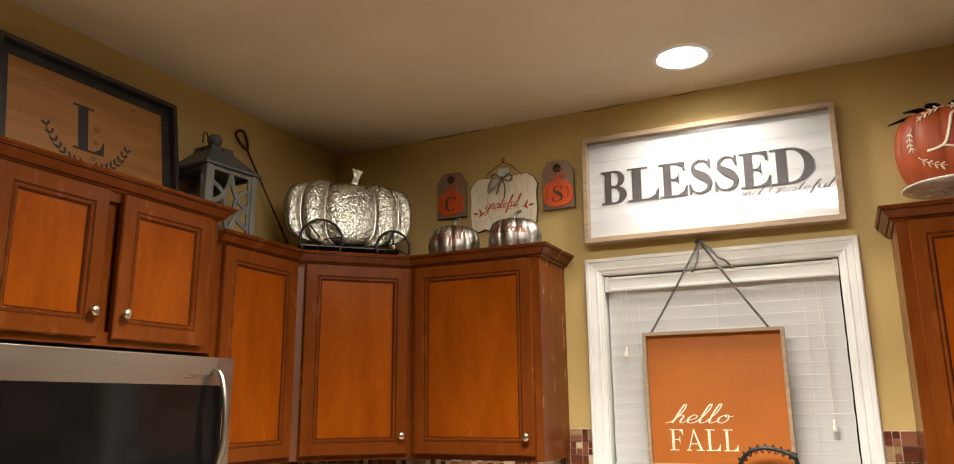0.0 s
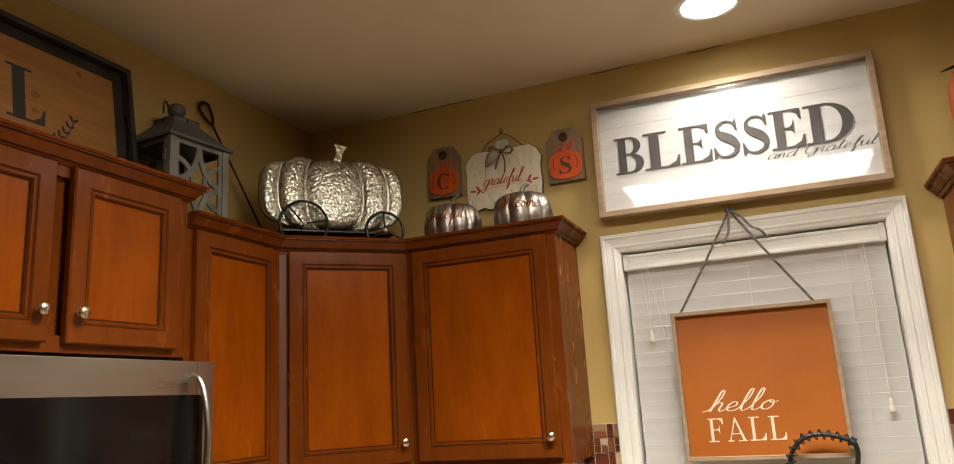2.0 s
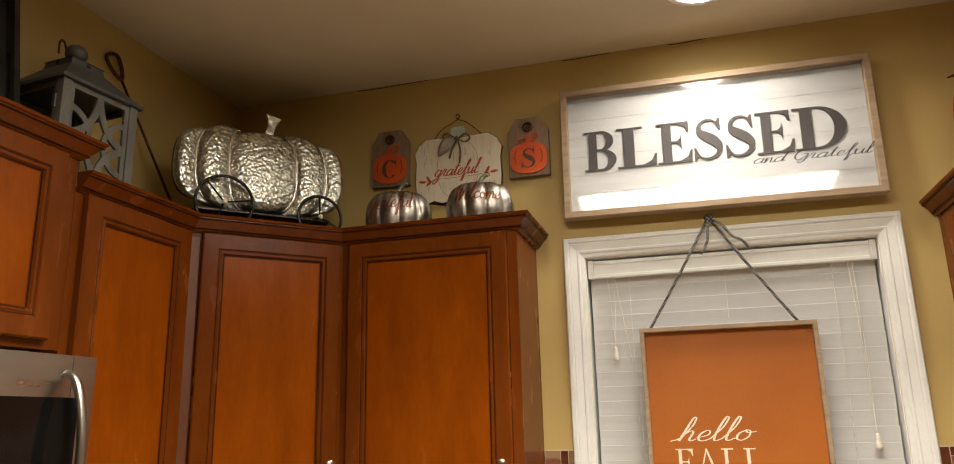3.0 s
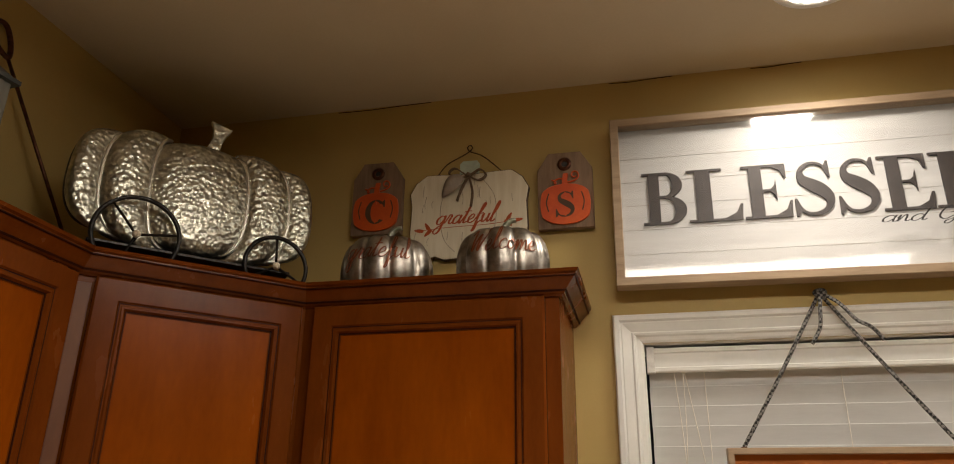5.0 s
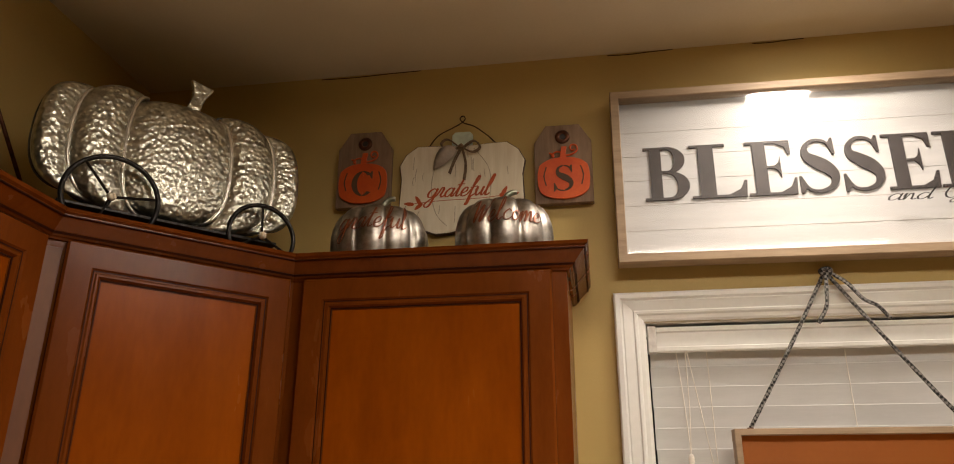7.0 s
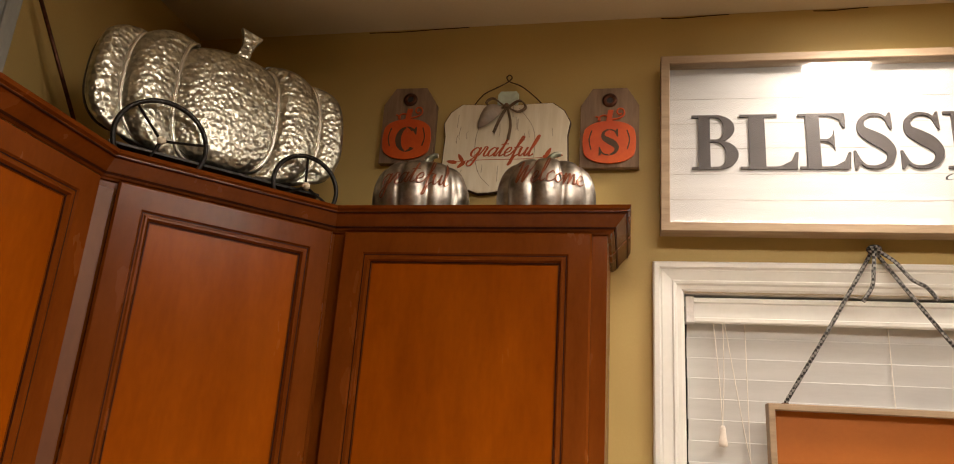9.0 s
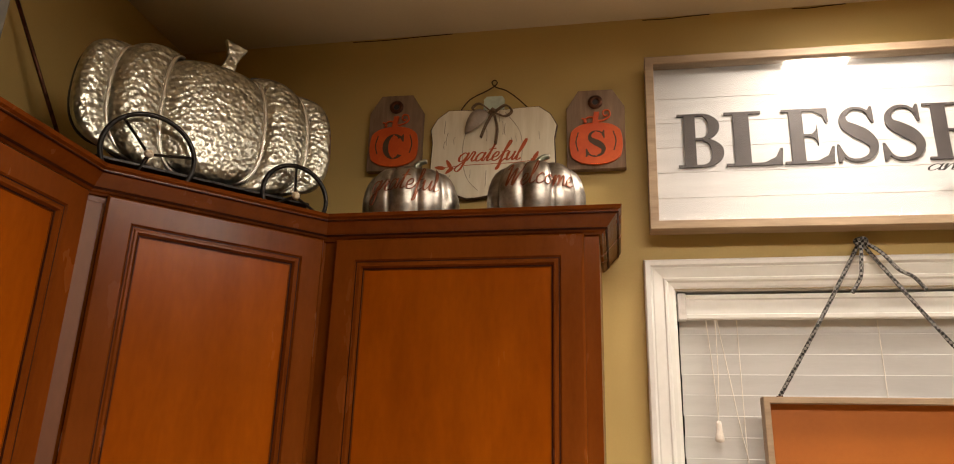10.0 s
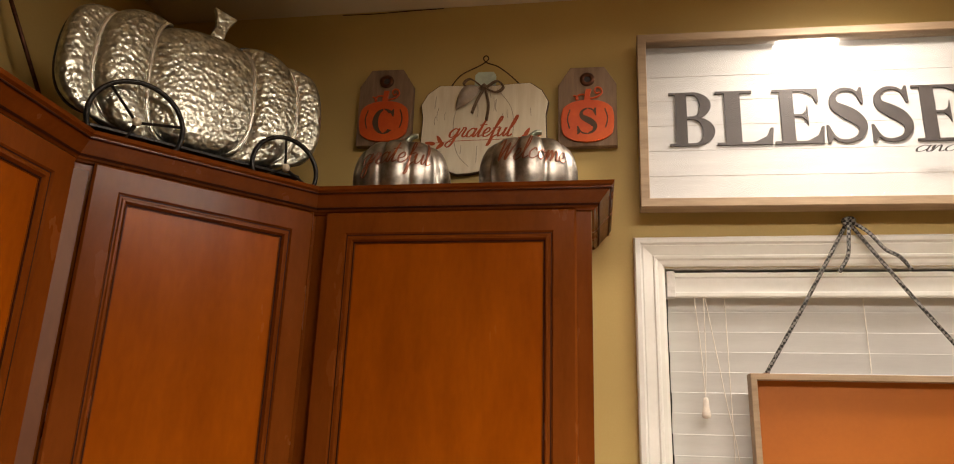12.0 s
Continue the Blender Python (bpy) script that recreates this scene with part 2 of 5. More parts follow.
def downlight(x, y, watts, beam):
    t = thing("recessed_light", pose(x, y, CEIL), "round white recessed ceiling light, switched on", "ceiling light", "ceiling lights")
    part("trim_ring", lathe([(0.083, -0.001), (0.083, -0.006), (0.088, -0.008), (0.104, -0.004), (0.106, 0.0)], 40), M_TRIM, t, smooth=True)
    part("diffuser", lathe([(0.0, -0.004), (0.07, -0.0045), (0.083, -0.003)], 40), M_LAMP, t, "glowing warm white diffuser", True)
    d = bpy.data.lights.new("recessed_light_bulb", "AREA")
    d.shape, d.size, d.color, d.energy = "DISK", 0.15, WARM, watts
    d.spread = radians(beam)
    lo = new("bulb", d)
    lo.matrix_world = pose(x, y, CEIL - 0.012)
    return t


for x, y, w, beam in LAMPS:
    downlight(x, y, w, beam)

# flush ceiling light box over the middle of the kitchen
LX0, LX1, LY0, LY1 = 1.15, 2.37, -1.64, -1.24
t = thing("ceiling_light_box", pose((LX0 + LX1) / 2, (LY0 + LY1) / 2, CEIL), "long rectangular ceiling light box with a white diffuser, switched on", "ceiling light")
hx, hy = (LX1 - LX0) / 2, (LY1 - LY0) / 2
b = bmesh.new()
for x0, x1, y0, y1 in ((-hx, hx, -hy, -hy + 0.03), (-hx, hx, hy - 0.03, hy), (-hx, -hx + 0.03, -hy + 0.0301, hy - 0.0301), (hx - 0.03, hx, -hy + 0.0301, hy - 0.0301)):
    box(x0, x1, y0, y1, -0.07, -0.0005, 0.002, b)
part("frame", b, M_TRIM, t, "white painted frame")
part("diffuser", box(-hx + 0.0305, hx - 0.0305, -hy + 0.0305, hy - 0.0305, -0.068, -0.062), glow("box_diffuser", WARM, BOX_GLOW), t, "glowing white diffuser")
d = bpy.data.lights.new("box_tubes", "AREA")
d.shape, d.size, d.size_y, d.color, d.energy, d.spread = "RECTANGLE", 2 * hx - 0.07, 2 * hy - 0.07, WARM, BOX_WATTS, radians(BOX_BEAM)
new("box_tubes", d).matrix_world = pose((LX0 + LX1) / 2, (LY0 + LY1) / 2, CEIL - 0.070)

# window: casing, jamb, dark pane, blind
w = thing("window_1", pose(0, 0, 0), "white-cased window with a closed white blind", "window", kind="structure")
prof = [(0.0, 0.0), (0.0, -0.017), (0.003, -0.021), (0.011, -0.021), (0.0145, -0.0155), (0.017, -0.0165), (0.034, -0.0125), (0.0365, -0.0150), (0.0405, -0.0140),
        (0.0435, -0.0095), (0.050, -0.0085), (0.054, -0.006), (0.054, 0.0)]
b = ring(WX1 - WX0 + 2 * CW, WZ1 - WZ0 + 2 * CW, [(i * CW / 0.054, y) for i, y in prof])
bmesh.ops.translate(b, verts=b.verts, vec=(WX0 - CW, 0, WZ0 - CW))
part("casing", b, M_TRIM, w, "moulded white casing")
b = ring(WX1 - WX0 + 0.002, WZ1 - WZ0 + 0.002, [(0, 0.003), (0.004, 0.003), (0.004, 0.135), (0, 0.135)])
bmesh.ops.translate(b, verts=b.verts, vec=(WX0 - 0.001, 0, WZ0 - 0.001))
part("jamb", b, M_TRIM, w)
b = ring(WX1 - WX0 - 0.03, WZ1 - WZ0 - 0.03, [(0, 0.09), (0, 0.08), (0.045, 0.08), (0.045, 0.09)])
bmesh.ops.translate(b, verts=b.verts, vec=(WX0 + 0.015, 0, WZ0 + 0.015))
sash = part("sash", b, M_TRIM, w)
pane = part("pane", box(WX0 + 0.055, WX1 - 0.055, 0.083, 0.087, WZ0 + 0.055, WZ1 - 0.055), glass_pane("window_glass"), sash, "dark night-time glass")
pane.visible_shadow = False

# ---- cabinets ----
D, DT = 0.275, 0.02                    # box depth, door thickness
ZB, ZT = 1.373, 2.106                  # box bottom and top
DIAG_R, DIAG_L = (0.651, -D), (XL + D, -0.586)
CEND = 1.197                           # end of the run beside the window
YM = -1.0                              # where the raised cabinet begins
DOOR_PROFILE = [(0.0, 0.0), (0.0, -0.016), (0.004, -DT), (0.043, -DT), (0.0455, -0.0165), (0.050, -0.0165), (0.0525, -0.0185),
                (0.056, -0.0185), (0.060, -0.0105), (0.063, -0.0105), (0.063, 0.0)]


def knob(parent, x, z, y):
    b = lathe([(0.0, 0.0), (0.0075, 0.0), (0.006, 0.004), (0.0045, 0.010), (0.0052, 0.014), (0.011, 0.017), (0.0145, 0.021),
               (0.0145, 0.024), (0.011, 0.0275), (0.005, 0.029), (0.0, 0.0293)], 24)
    bmesh.ops.transform(b, matrix=pose(x, y, z, 90), verts=b.verts)
    part("knob", b, M_KNOB, parent, "round brushed nickel knob", True)


def door(cab, x, z, w, h, y, knob_at=None):
    """A frame-and-panel door, its lower left corner at x, z on the plane y, facing -y."""
    b = ring(w, h, DOOR_PROFILE)
    bmesh.ops.translate(b, verts=b.verts, vec=(x, y, z))
    d = part("door", b, M_WOOD, cab)
    part("panel", box(x + 0.062, x + w - 0.062, y - 0.0095, y - 0.002, z + 0.062, z + h - 0.062), M_PANEL, d, "recessed flat wooden panel")
    g = ring(w - 0.118, h - 0.118, [(0, -0.0150), (0, -0.0172), (0.0022, -0.0172), (0.0022, -0.0150)])
    bmesh.ops.translate(g, verts=g.verts, vec=(x + 0.059, y + 0.0045, z + 0.059))
    part("glaze_line", g, M_GLAZE, d, "dark glaze in the groove")
    g = ring(w - 0.0915, h - 0.0915, [(0, -0.0160), (0, -0.0169), (0.0022, -0.0169), (0.0022, -0.0160)])
    bmesh.ops.translate(g, verts=g.verts, vec=(x + 0.04575, y, z + 0.04575))
    part("glaze_line", g, M_GLAZE, d)
    if knob_at:
        knob(d, x + knob_at[0], z + knob_at[1], y - DT + 0.0005)
    return d


def wall_cabinet(m, w, z0, z1, doors, label, side_rail=0.0):
    """A box of width w, its lower left back corner on the wall at m; doors: (x, w, knob or None)."""
    c = thing("wall_cabinet", m, label, "cabinet", "wall cabinets")
    part("body", box(0.0005, w - 0.0005, -D + 0.018, -0.002, z0, z1, 0.001), M_WOOD, c)
    b = ring(w - 0.001, z1 - z0, [(0, -D + 0.0182), (0, -D), (0.038, -D), (0.038, -D + 0.0182)])
    bmesh.ops.translate(b, verts=b.verts, vec=(0.0005, 0, z0))
    part("face_frame", b, M_WOOD, c)
    for x, dw, k in doors:
        door(c, x, z0 + 0.018, dw, z1 - z0 - 0.030, -D - 0.001, k)
    return c


WEST = pose(XL, 0, 0, 0, 0, 90)
wall_cabinet(pose(DIAG_R[0], 0, 0), CEND - DIAG_R[0], ZB, ZT, [(0.028, 0.490, (0.464, 0.066))],
             "reddish-brown stained wooden wall cabinet beside the window")
wall_cabinet(WEST @ pose(YM, 0, 0), -0.586 - YM, ZB, ZT, [(0.024, 0.372, None)],
             "narrow reddish-brown stained wooden wall cabinet beside the microwave")
wall_cabinet(WEST @ pose(YM - 0.765, 0, 0), 0.765, 1.735, 2.180, [(0.02, 0.320, (0.292, 0.070)), (0.387, 0.334, (0.026, 0.070))],
             "raised reddish-brown wooden wall cabinet with two doors over the microwave")
wall_cabinet(pose(2.345, 0, 0), 0.62, ZB, ZT, [(0.03, 0.56, None)],
             "reddish-brown stained wooden wall cabinet past the window")
# diagonal corner cabinet
mid = Vector(((DIAG_R[0] + DIAG_L[0]) / 2, (DIAG_R[1] + DIAG_L[1]) / 2, 0))
fl = math.dist(DIAG_R, DIAG_L)
DM = pose(mid.x, mid.y, 0, 0, 0, 45)
c = thing("corner_cabinet", DM, "diagonal reddish-brown wooden corner wall cabinet with one door", "cabinet", "wall cabinets")
inv = DM.inverted()
b = bmesh.new()
pts = [inv @ Vector((x, y, 0)) for x, y in ((XL + 0.002, -0.002), (XL + 0.002, DIAG_L[1]), DIAG_L, DIAG_R, (DIAG_R[0], -0.002))]
lo = [b.verts.new((p.x, p.y, ZB)) for p in pts]
hi = [b.verts.new((p.x, p.y, ZT)) for p in pts]
b.faces.new(lo), b.faces.new(hi[::-1])
for i in range(5):
    b.faces.new((lo[i], lo[(i + 1) % 5], hi[(i + 1) % 5], hi[i]))
part("body", b, M_WOOD, c)
door(c, -fl / 2 + 0.030, ZB + 0.018, fl - 0.042, ZT - ZB - 0.030, -0.001, (fl - 0.042 - 0.026, 0.066))
# left stile of the face frame; the glare on it is put into a paler colour
part("edge_strip", box(-fl / 2 + 0.0012, -fl / 2 + 0.0255, -0.0025, 0.001, ZB + 0.002, ZT - 0.024, 0.0006),
     surface("sheen_toned_wood", (0.115, 0.036, 0.009), (0.175, 0.062, 0.018), 0.5, scale=12, stretch=(1, 1, 0.3), spread=0.2), c, "wooden face-frame edge, its sheen painted as a paler tone")

CROWN = [(0.0, -0.0115), (0.005, -0.0115), (0.008, -0.0085), (0.011, -0.0070), (0.013, -0.003), (0.024, 0.010), (0.033, 0.020),
         (0.036, 0.022), (0.036, 0.026), (0.041, 0.029), (0.043, 0.035), (0.0, 0.035)]


GLAZE = [[(0.0135, -0.0035), (0.0140, -0.0042), (0.0165, -0.0005), (0.0155, 0.0)], [(0.0345, 0.0205), (0.0375, 0.0215), (0.0375, 0.0235), (0.0350, 0.0235)]]


def swept(path, z, profile):
    """A moulding swept along a plan line; it juts out to the right of the line's way."""
    b = bmesh.new()
    P = [Vector(p) for p in path]
    rows = []
    for i, p in enumerate(P):
        ds = [(P[j + 1] - P[j]).normalized() for j in (i - 1, i) if 0 <= j < len(P) - 1]
        ns = [Vector((d.y, -d.x)) for d in ds]
        if len(ns) == 2:
            n = (ns[0] + ns[1]) / (1 + ns[0].dot(ns[1]))
        else:
            n = ns[0]
        rows.append([b.verts.new((p.x + n.x * o, p.y + n.y * o, z + h)) for o, h in profile])
    k = len(profile)
    for l, m in zip(rows, rows[1:]):
        for j in range(k):
            b.faces.new((l[j], l[(j + 1) % k], m[(j + 1) % k], m[j]))
    b.faces.new(rows[0])
    b.faces.new(rows[-1][::-1])
    return b


def crown(name, path, z, label):
    c = tagged(link(name, swept(path, z, CROWN), M_WOOD), label, "moulding", "crown mouldings")
    for g in GLAZE:
        part("glaze_line", swept(path, z, g), M_GLAZE, c, "dark glaze in the groove")
    return c


crown("crown_molding", [DIAG_L[:1] + (YM + 0.002,), DIAG_L, DIAG_R, (CEND, -D), (CEND, -0.002)], ZT, "stained wooden crown moulding along the corner cabinets")
crown("crown_molding", [(XL + 0.002, YM - 0.765), (XL + D, YM - 0.765), (XL + D, YM), (XL + 0.002, YM)], 2.180, "stained wooden crown moulding round the raised cabinet")
crown("crown_molding", [(2.345, -0.002), (2.345, -D), (2.965, -D)], ZT, "stained wooden crown moulding round the cabinet past the window")

# ---- lettering ----
SCRIPT = {
    "g": (1.15, [(.9, .85), (.5, 1), (.1, .6), (.2, .1), (.6, .05), (.9, .5), (.98, 1), (.85, -.6), (.5, -1.1), (.1, -.8), (.5, -.3), (1.2, .2)]),
    "r": (0.95, [(0, .15), (.25, .85), (.33, 1.1), (.62, .95), (.5, .3), (.7, .02), (1.0, .2)]),
    "a": (1.1, [(.85, .8), (.5, 1), (.1, .6), (.15, .1), (.5, .05), (.85, .5), (.92, 1), (.85, .2), (1.0, .02), (1.2, .2)]),
    "t": (0.8, [(0, .2), (.3, .9), (.5, 2), (.35, .4), (.45, .02), (.8, .2)]),
    "e": (0.85, [(0, .3), (.6, .55), (.65, .9), (.4, 1), (.12, .6), (.2, .1), (.55, .02), (.9, .25)]),
    "f": (0.85, [(0, .2), (.5, 1.2), (.75, 2.1), (.52, 2.2), (.4, 1.2), (.35, -.4), (.28, -1.0), (.5, -.8), (.55, -.1), (.9, .2)]),
    "u": (1.1, [(0, .6), (.15, 1), (.15, .3), (.35, .02), (.7, .4), (.85, 1), (.8, .3), (.95, .02), (1.15, .2)]),
    "l": (0.72, [(0, .2), (.45, 1.3), (.55, 2.2), (.36, 2.25), (.22, 1.0), (.25, .15), (.45, .02), (.75, .25)]),
    "h": (1.1, [(-.4, .0), (.1, .3), (.5, 1.4), (.55, 2.2), (.36, 2.25), (.22, 1.0), (.12, 0), (.3, .7), (.6, 1), (.75, .8), (.7, .2), (.85, .02), (1.1, .2)]),
    "o": (0.95, [(.5, 1), (.15, .7), (.15, .2), (.5, .02), (.8, .4), (.75, .9), (.5, 1), (.65, .75), (1.1, .85)]),
    "W": (1.75, [(-.1, 1.6), (.15, 2.1), (.35, 1.5), (.45, 0), (.9, 1.6), (1.0, 1.2), (1.1, 0), (1.65, 2.0), (1.9, 2.2)]),
    "c": (0.85, [(.75, .8), (.5, 1), (.12, .6), (.2, .1), (.55, .02), (.9, .25)]),
    "m": (1.35, [(0, .5), (.15, 1), (.12, 0), (.35, .8), (.5, .98), (.58, .6), (.55, 0), (.8, .8), (.98, .98), (1.05, .6), (1.05, .15), (1.2, .02), (1.4, .2)]),
    "n": (1.0, [(0, .5), (.15, 1), (.12, 0), (.38, .8), (.58, .98), (.66, .6), (.66, .15), (.8, .02), (1.05, .2)]),
    "d": (1.15, [(.85, .8), (.5, 1), (.1, .6), (.15, .1), (.5, .05), (.85, .6), (1.05, 2.1), (.88, .3), (1.0, .02), (1.2, .2)]),
    "G": (1.5, [(1.3, 1.8), (1.0, 2.2), (.3, 1.6), (.2, .5), (.7, .0), (1.25, .6), (1.35, 1.1), (.9, 1.0), (1.4, 1.1), (1.3, -.3), (.9, -.7), (.8, -.3), (1.6, .3)]),
    "L": (1.5, [(.95, 2.05), (.78, 1.5), (.62, .7), (.42, .22), (.05, .0), (.5, .2), (1.0, .12), (1.35, .3), (1.4, .6)]),
    " ": (0.7, []),
}


def ribbon(pts, w0, bm, y0, y1, slope=0.55):
    """A flat pen stroke through pts (x, z), thick on the down-strokes."""
    line = smooth_line([(x, 0, z) for x, z in pts], 5)
    rows = []
    for i, p in enumerate(line):
        d = line[min(i + 1, len(line) - 1)] - line[max(i - 1, 0)]
        if d.length < 1e-9:
            continue
        d.normalize()
        w = w0 * (0.45 + 0.75 * abs(d.z) ** 1.5 * (1 if d.z < 0 else slope))
        n = Vector((-d.z, 0, d.x)) * w / 2
        yf = y0 - 1.5e-5 * i
        rows.append([bm.verts.new((q.x, y, q.z)) for q, y in ((p + n, yf), (p - n, yf), (p - n, y1), (p + n, y1))])
    for l, m in zip(rows, rows[1:]):
        for j in range(4):
            bm.faces.new((l[j], l[(j + 1) % 4], m[(j + 1) % 4], m[j]))
    bm.faces.new(rows[0])
    bm.faces.new(rows[-1][::-1])


def script(text, size, pen, thick=0.0008, slant=0.25, squeeze=0.8):
    """Handwriting: size is the height of an x; it starts at x = 0 on the line z = 0, with its face at y = -thick."""
    b, x, k = bmesh.new(), 0.0, 0
    for ch in text:
        adv, pts = SCRIPT[ch]
        strokes = [pts] if pts else []
        if ch == "t":
            strokes.append([(.05, 1.3), (.45, 1.38), (.9, 1.4)])
        if ch == "f":
            strokes.append([(.1, .95), (.5, 1.0), (.9, 1.1)])
        for s in strokes:
            k += 1
            ribbon([((x + px) * size * squeeze + pz * size * slant, pz * size) for px, pz in s], pen, b, -thick - 0.00003 * k, 0.0)
        x += adv
    return b, x * size * squeeze


def arc_band(cx, cz, rx, rz, ix, iz, a0, a1, n=18, dx=0.0):
    """A band between two ellipses, as an outline."""
    ang = [radians(a0 + (a1 - a0) * i / n) for i in range(n + 1)]
    out = [(cx + rx * math.cos(a), cz + rz * math.sin(a)) for a in ang]
    inn = [(cx + dx + ix * math.cos(a), cz + iz * math.sin(a)) for a in ang]
    return [[out[i], out[i + 1], inn[i + 1], inn[i]] for i in range(n)]


def serif_letter(ch, S=0.24):
    """The outlines of a bold book letter of height 1, and its width."""
    T = 0.045                             # thin stroke; S: the stem

    def foot(x0, x1, z, up):
        s = 1 if up else -1
        return [(x0, z), (x1, z), (x1, z + s * T), (x0, z + s * T)]

    def rect(x0, x1, z0, z1):
        return [(x0, z0), (x1, z0), (x1, z1), (x0, z1)]
    if ch == "L":
        return [rect(.12, .12 + S, T, 1 - T), foot(0, .5, 1, False), foot(0, .74, 0, True), [(.5, T), (.74, T), (.76, .30), (.72, .30), (.66, .14)]], .78
    if ch in "EF":
        q = [rect(.12, .12 + S, T, 1 - T), foot(0, .74, 1, False), rect(.12 + S, .56, .49, .535),
             [(.50, 1 - T), (.74, 1 - T), (.74, .74), (.70, .74), (.65, .88)], [(.56, .72), (.53, .60), (.46, .535), (.46, .49), (.53, .42), (.56, .32)]]
        if ch == "E":
            q += [foot(0, .78, 0, True), [(.52, T), (.78, T), (.80, .30), (.76, .30), (.69, .14)]]
        else:
            q += [foot(0, .48, 0, True)]
        return q, .82 if ch == "E" else .76
    if ch == "B":
        q = [rect(.12, .12 + S, T, 1 - T), foot(0, .5, 1, False), foot(0, .5, 0, True), rect(.12 + S, .48, .50, .545)]
        q += arc_band(.44, .75, .34, .25, .14, .205, -90, 90) + arc_band(.46, .265, .38, .265, .16, .22, -90, 90)
        return q, .88
    if ch == "D":
        q = [rect(.12, .12 + S, T, 1 - T), foot(0, .42, 1, False), foot(0, .42, 0, True)]
        q += arc_band(.40, .5, .52, .5, .31, .455, -90, 90, 24)
        return q, .98
    if ch == "S":
        mid = smooth_line([(.66, 0, .80), (.54, 0, .94), (.34, 0, .965), (.19, 0, .85), (.20, 0, .68), (.36, 0, .565), (.54, 0, .45), (.65, 0, .29), (.58, 0, .11),
                           (.38, 0, .03), (.19, 0, .07), (.08, 0, .23)], 5)
        n, q = len(mid), []
        side = []
        for i, p in enumerate(mid):
            d = (mid[min(i + 1, n - 1)] - mid[max(i - 1, 0)]).normalized()
            t = i / (n - 1)
            w = 0.045 + 0.19 * math.exp(-((t - 0.5) / 0.2) ** 2)
            m = Vector((-d.z, 0, d.x)) * w / 2
            side.append(((p.x + m.x, p.z + m.z), (p.x - m.x, p.z - m.z)))
        for a, c in zip(side, side[1:]):
            q.append([a[0], c[0], c[1], a[1]])
        q += [[(.69, 1.0), (.65, 1.0), (.58, .88), (.66, .70), (.70, .70)], [(.03, 0.0), (.07, 0.0), (.16, .12), (.07, .32), (.03, .32)]]
        return q, .78
    if ch == "C":
        return arc_band(.46, .5, .44, .5, .22, .44, 45, 315, 24) + [[(.78, .98), (.82, .98), (.82, .68), (.78, .68), (.68, .84)]], .88
    if ch == "A":
        return [[(.36, 1), (.44, 1), (.84, T), (.84 - S * 0.95, T)], [(.38, .98), (.42, .90), (.14, T), (.09, T)], rect(.22, .62, .30, .345),
                foot(0, .27, 0, True), foot(.50, .92, 0, True)], .90
    return [rect(0, .5, 0, 1)], .6


def serif_text(text, height, thick, stretch=1.0, gap=0.06, stem=0.24, wide=()):
    b, x, k = bmesh.new(), 0.0, 0
    wide = dict(wide)
    for ch in text:
        outs, w = serif_letter(ch, stem)
        more = wide.get(ch, 1.0)
        w *= more
        for o in outs:
            k += 1
            slab([((x + px * more * stretch) * height, pz * height) for px, pz in o], -thick - 0.000015 * (k % 9), 0.0, bm=b)
        x += w * stretch + gap
    return b, (x - gap) * height


def move(b, x, y, z):
    bmesh.ops.translate(b, verts=b.verts, vec=(x, y, z))
    return b


# ---- more materials ----
M_GREYOAK = surface("weathered_oak", (0.25, 0.176, 0.108), (0.385, 0.285, 0.185), 0.6, scale=6, stretch=(1.2, 9, 9), bump=0.2, bscale=40, spread=0.2)
M_WHITEBOARD = surface("whitewashed_board", (0.50, 0.505, 0.505), (0.57, 0.575, 0.57), 0.5, scale=5, stretch=(0.6, 4, 6), bump=0.1, bscale=60)
M_CHARCOAL = surface("charcoal_paint", (0.030, 0.026, 0.027), (0.044, 0.038, 0.039), 0.6, scale=20)
M_INK = plain("black_ink", (0.02, 0.018, 0.018), 0.6)
M_GROOVE = plain("grey_groove", (0.42, 0.40, 0.37), 0.8)
M_RUST = surface("burnt_orange_paint", (0.345, 0.096, 0.0030), (0.39, 0.112, 0.0042), 0.55, scale=4, bump=0.05)
M_CREAM = surface("cream_paint", (0.74, 0.66, 0.50), (0.80, 0.73, 0.58), 0.5, scale=14, bump=0.1)
M_DISTRESS = surface("distressed_cream_wood", (0.69, 0.62, 0.46), (0.78, 0.72, 0.57), 0.6, scale=7, stretch=(9, 9, 1.2), bump=0.35, bscale=30, spread=0.16)
M_FADED = surface("faded_brown_brushwork", (0.30, 0.24, 0.16), (0.55, 0.48, 0.36), 0.7, scale=60, spread=0.2)
M_BROWNEDGE = plain("dark_brown_edge", (0.075, 0.04, 0.018), 0.7)
M_BARN = surface("barn_wood", (0.15, 0.095, 0.056), (0.26, 0.175, 0.112), 0.75, scale=6, stretch=(8, 8, 1), bump=0.3, bscale=40, spread=0.18)
M_PUMPKIN = surface("orange_tag_paint", (0.50, 0.062, 0.004), (0.62, 0.095, 0.006), 0.5, scale=12, bump=0.1)
M_COPPERINK = surface("copper_paint", (0.13, 0.034, 0.012), (0.24, 0.066, 0.020), 0.35, 0.3, scale=25)
M_RUSTINK = plain("rust_ink", (0.42, 0.075, 0.012), 0.6)
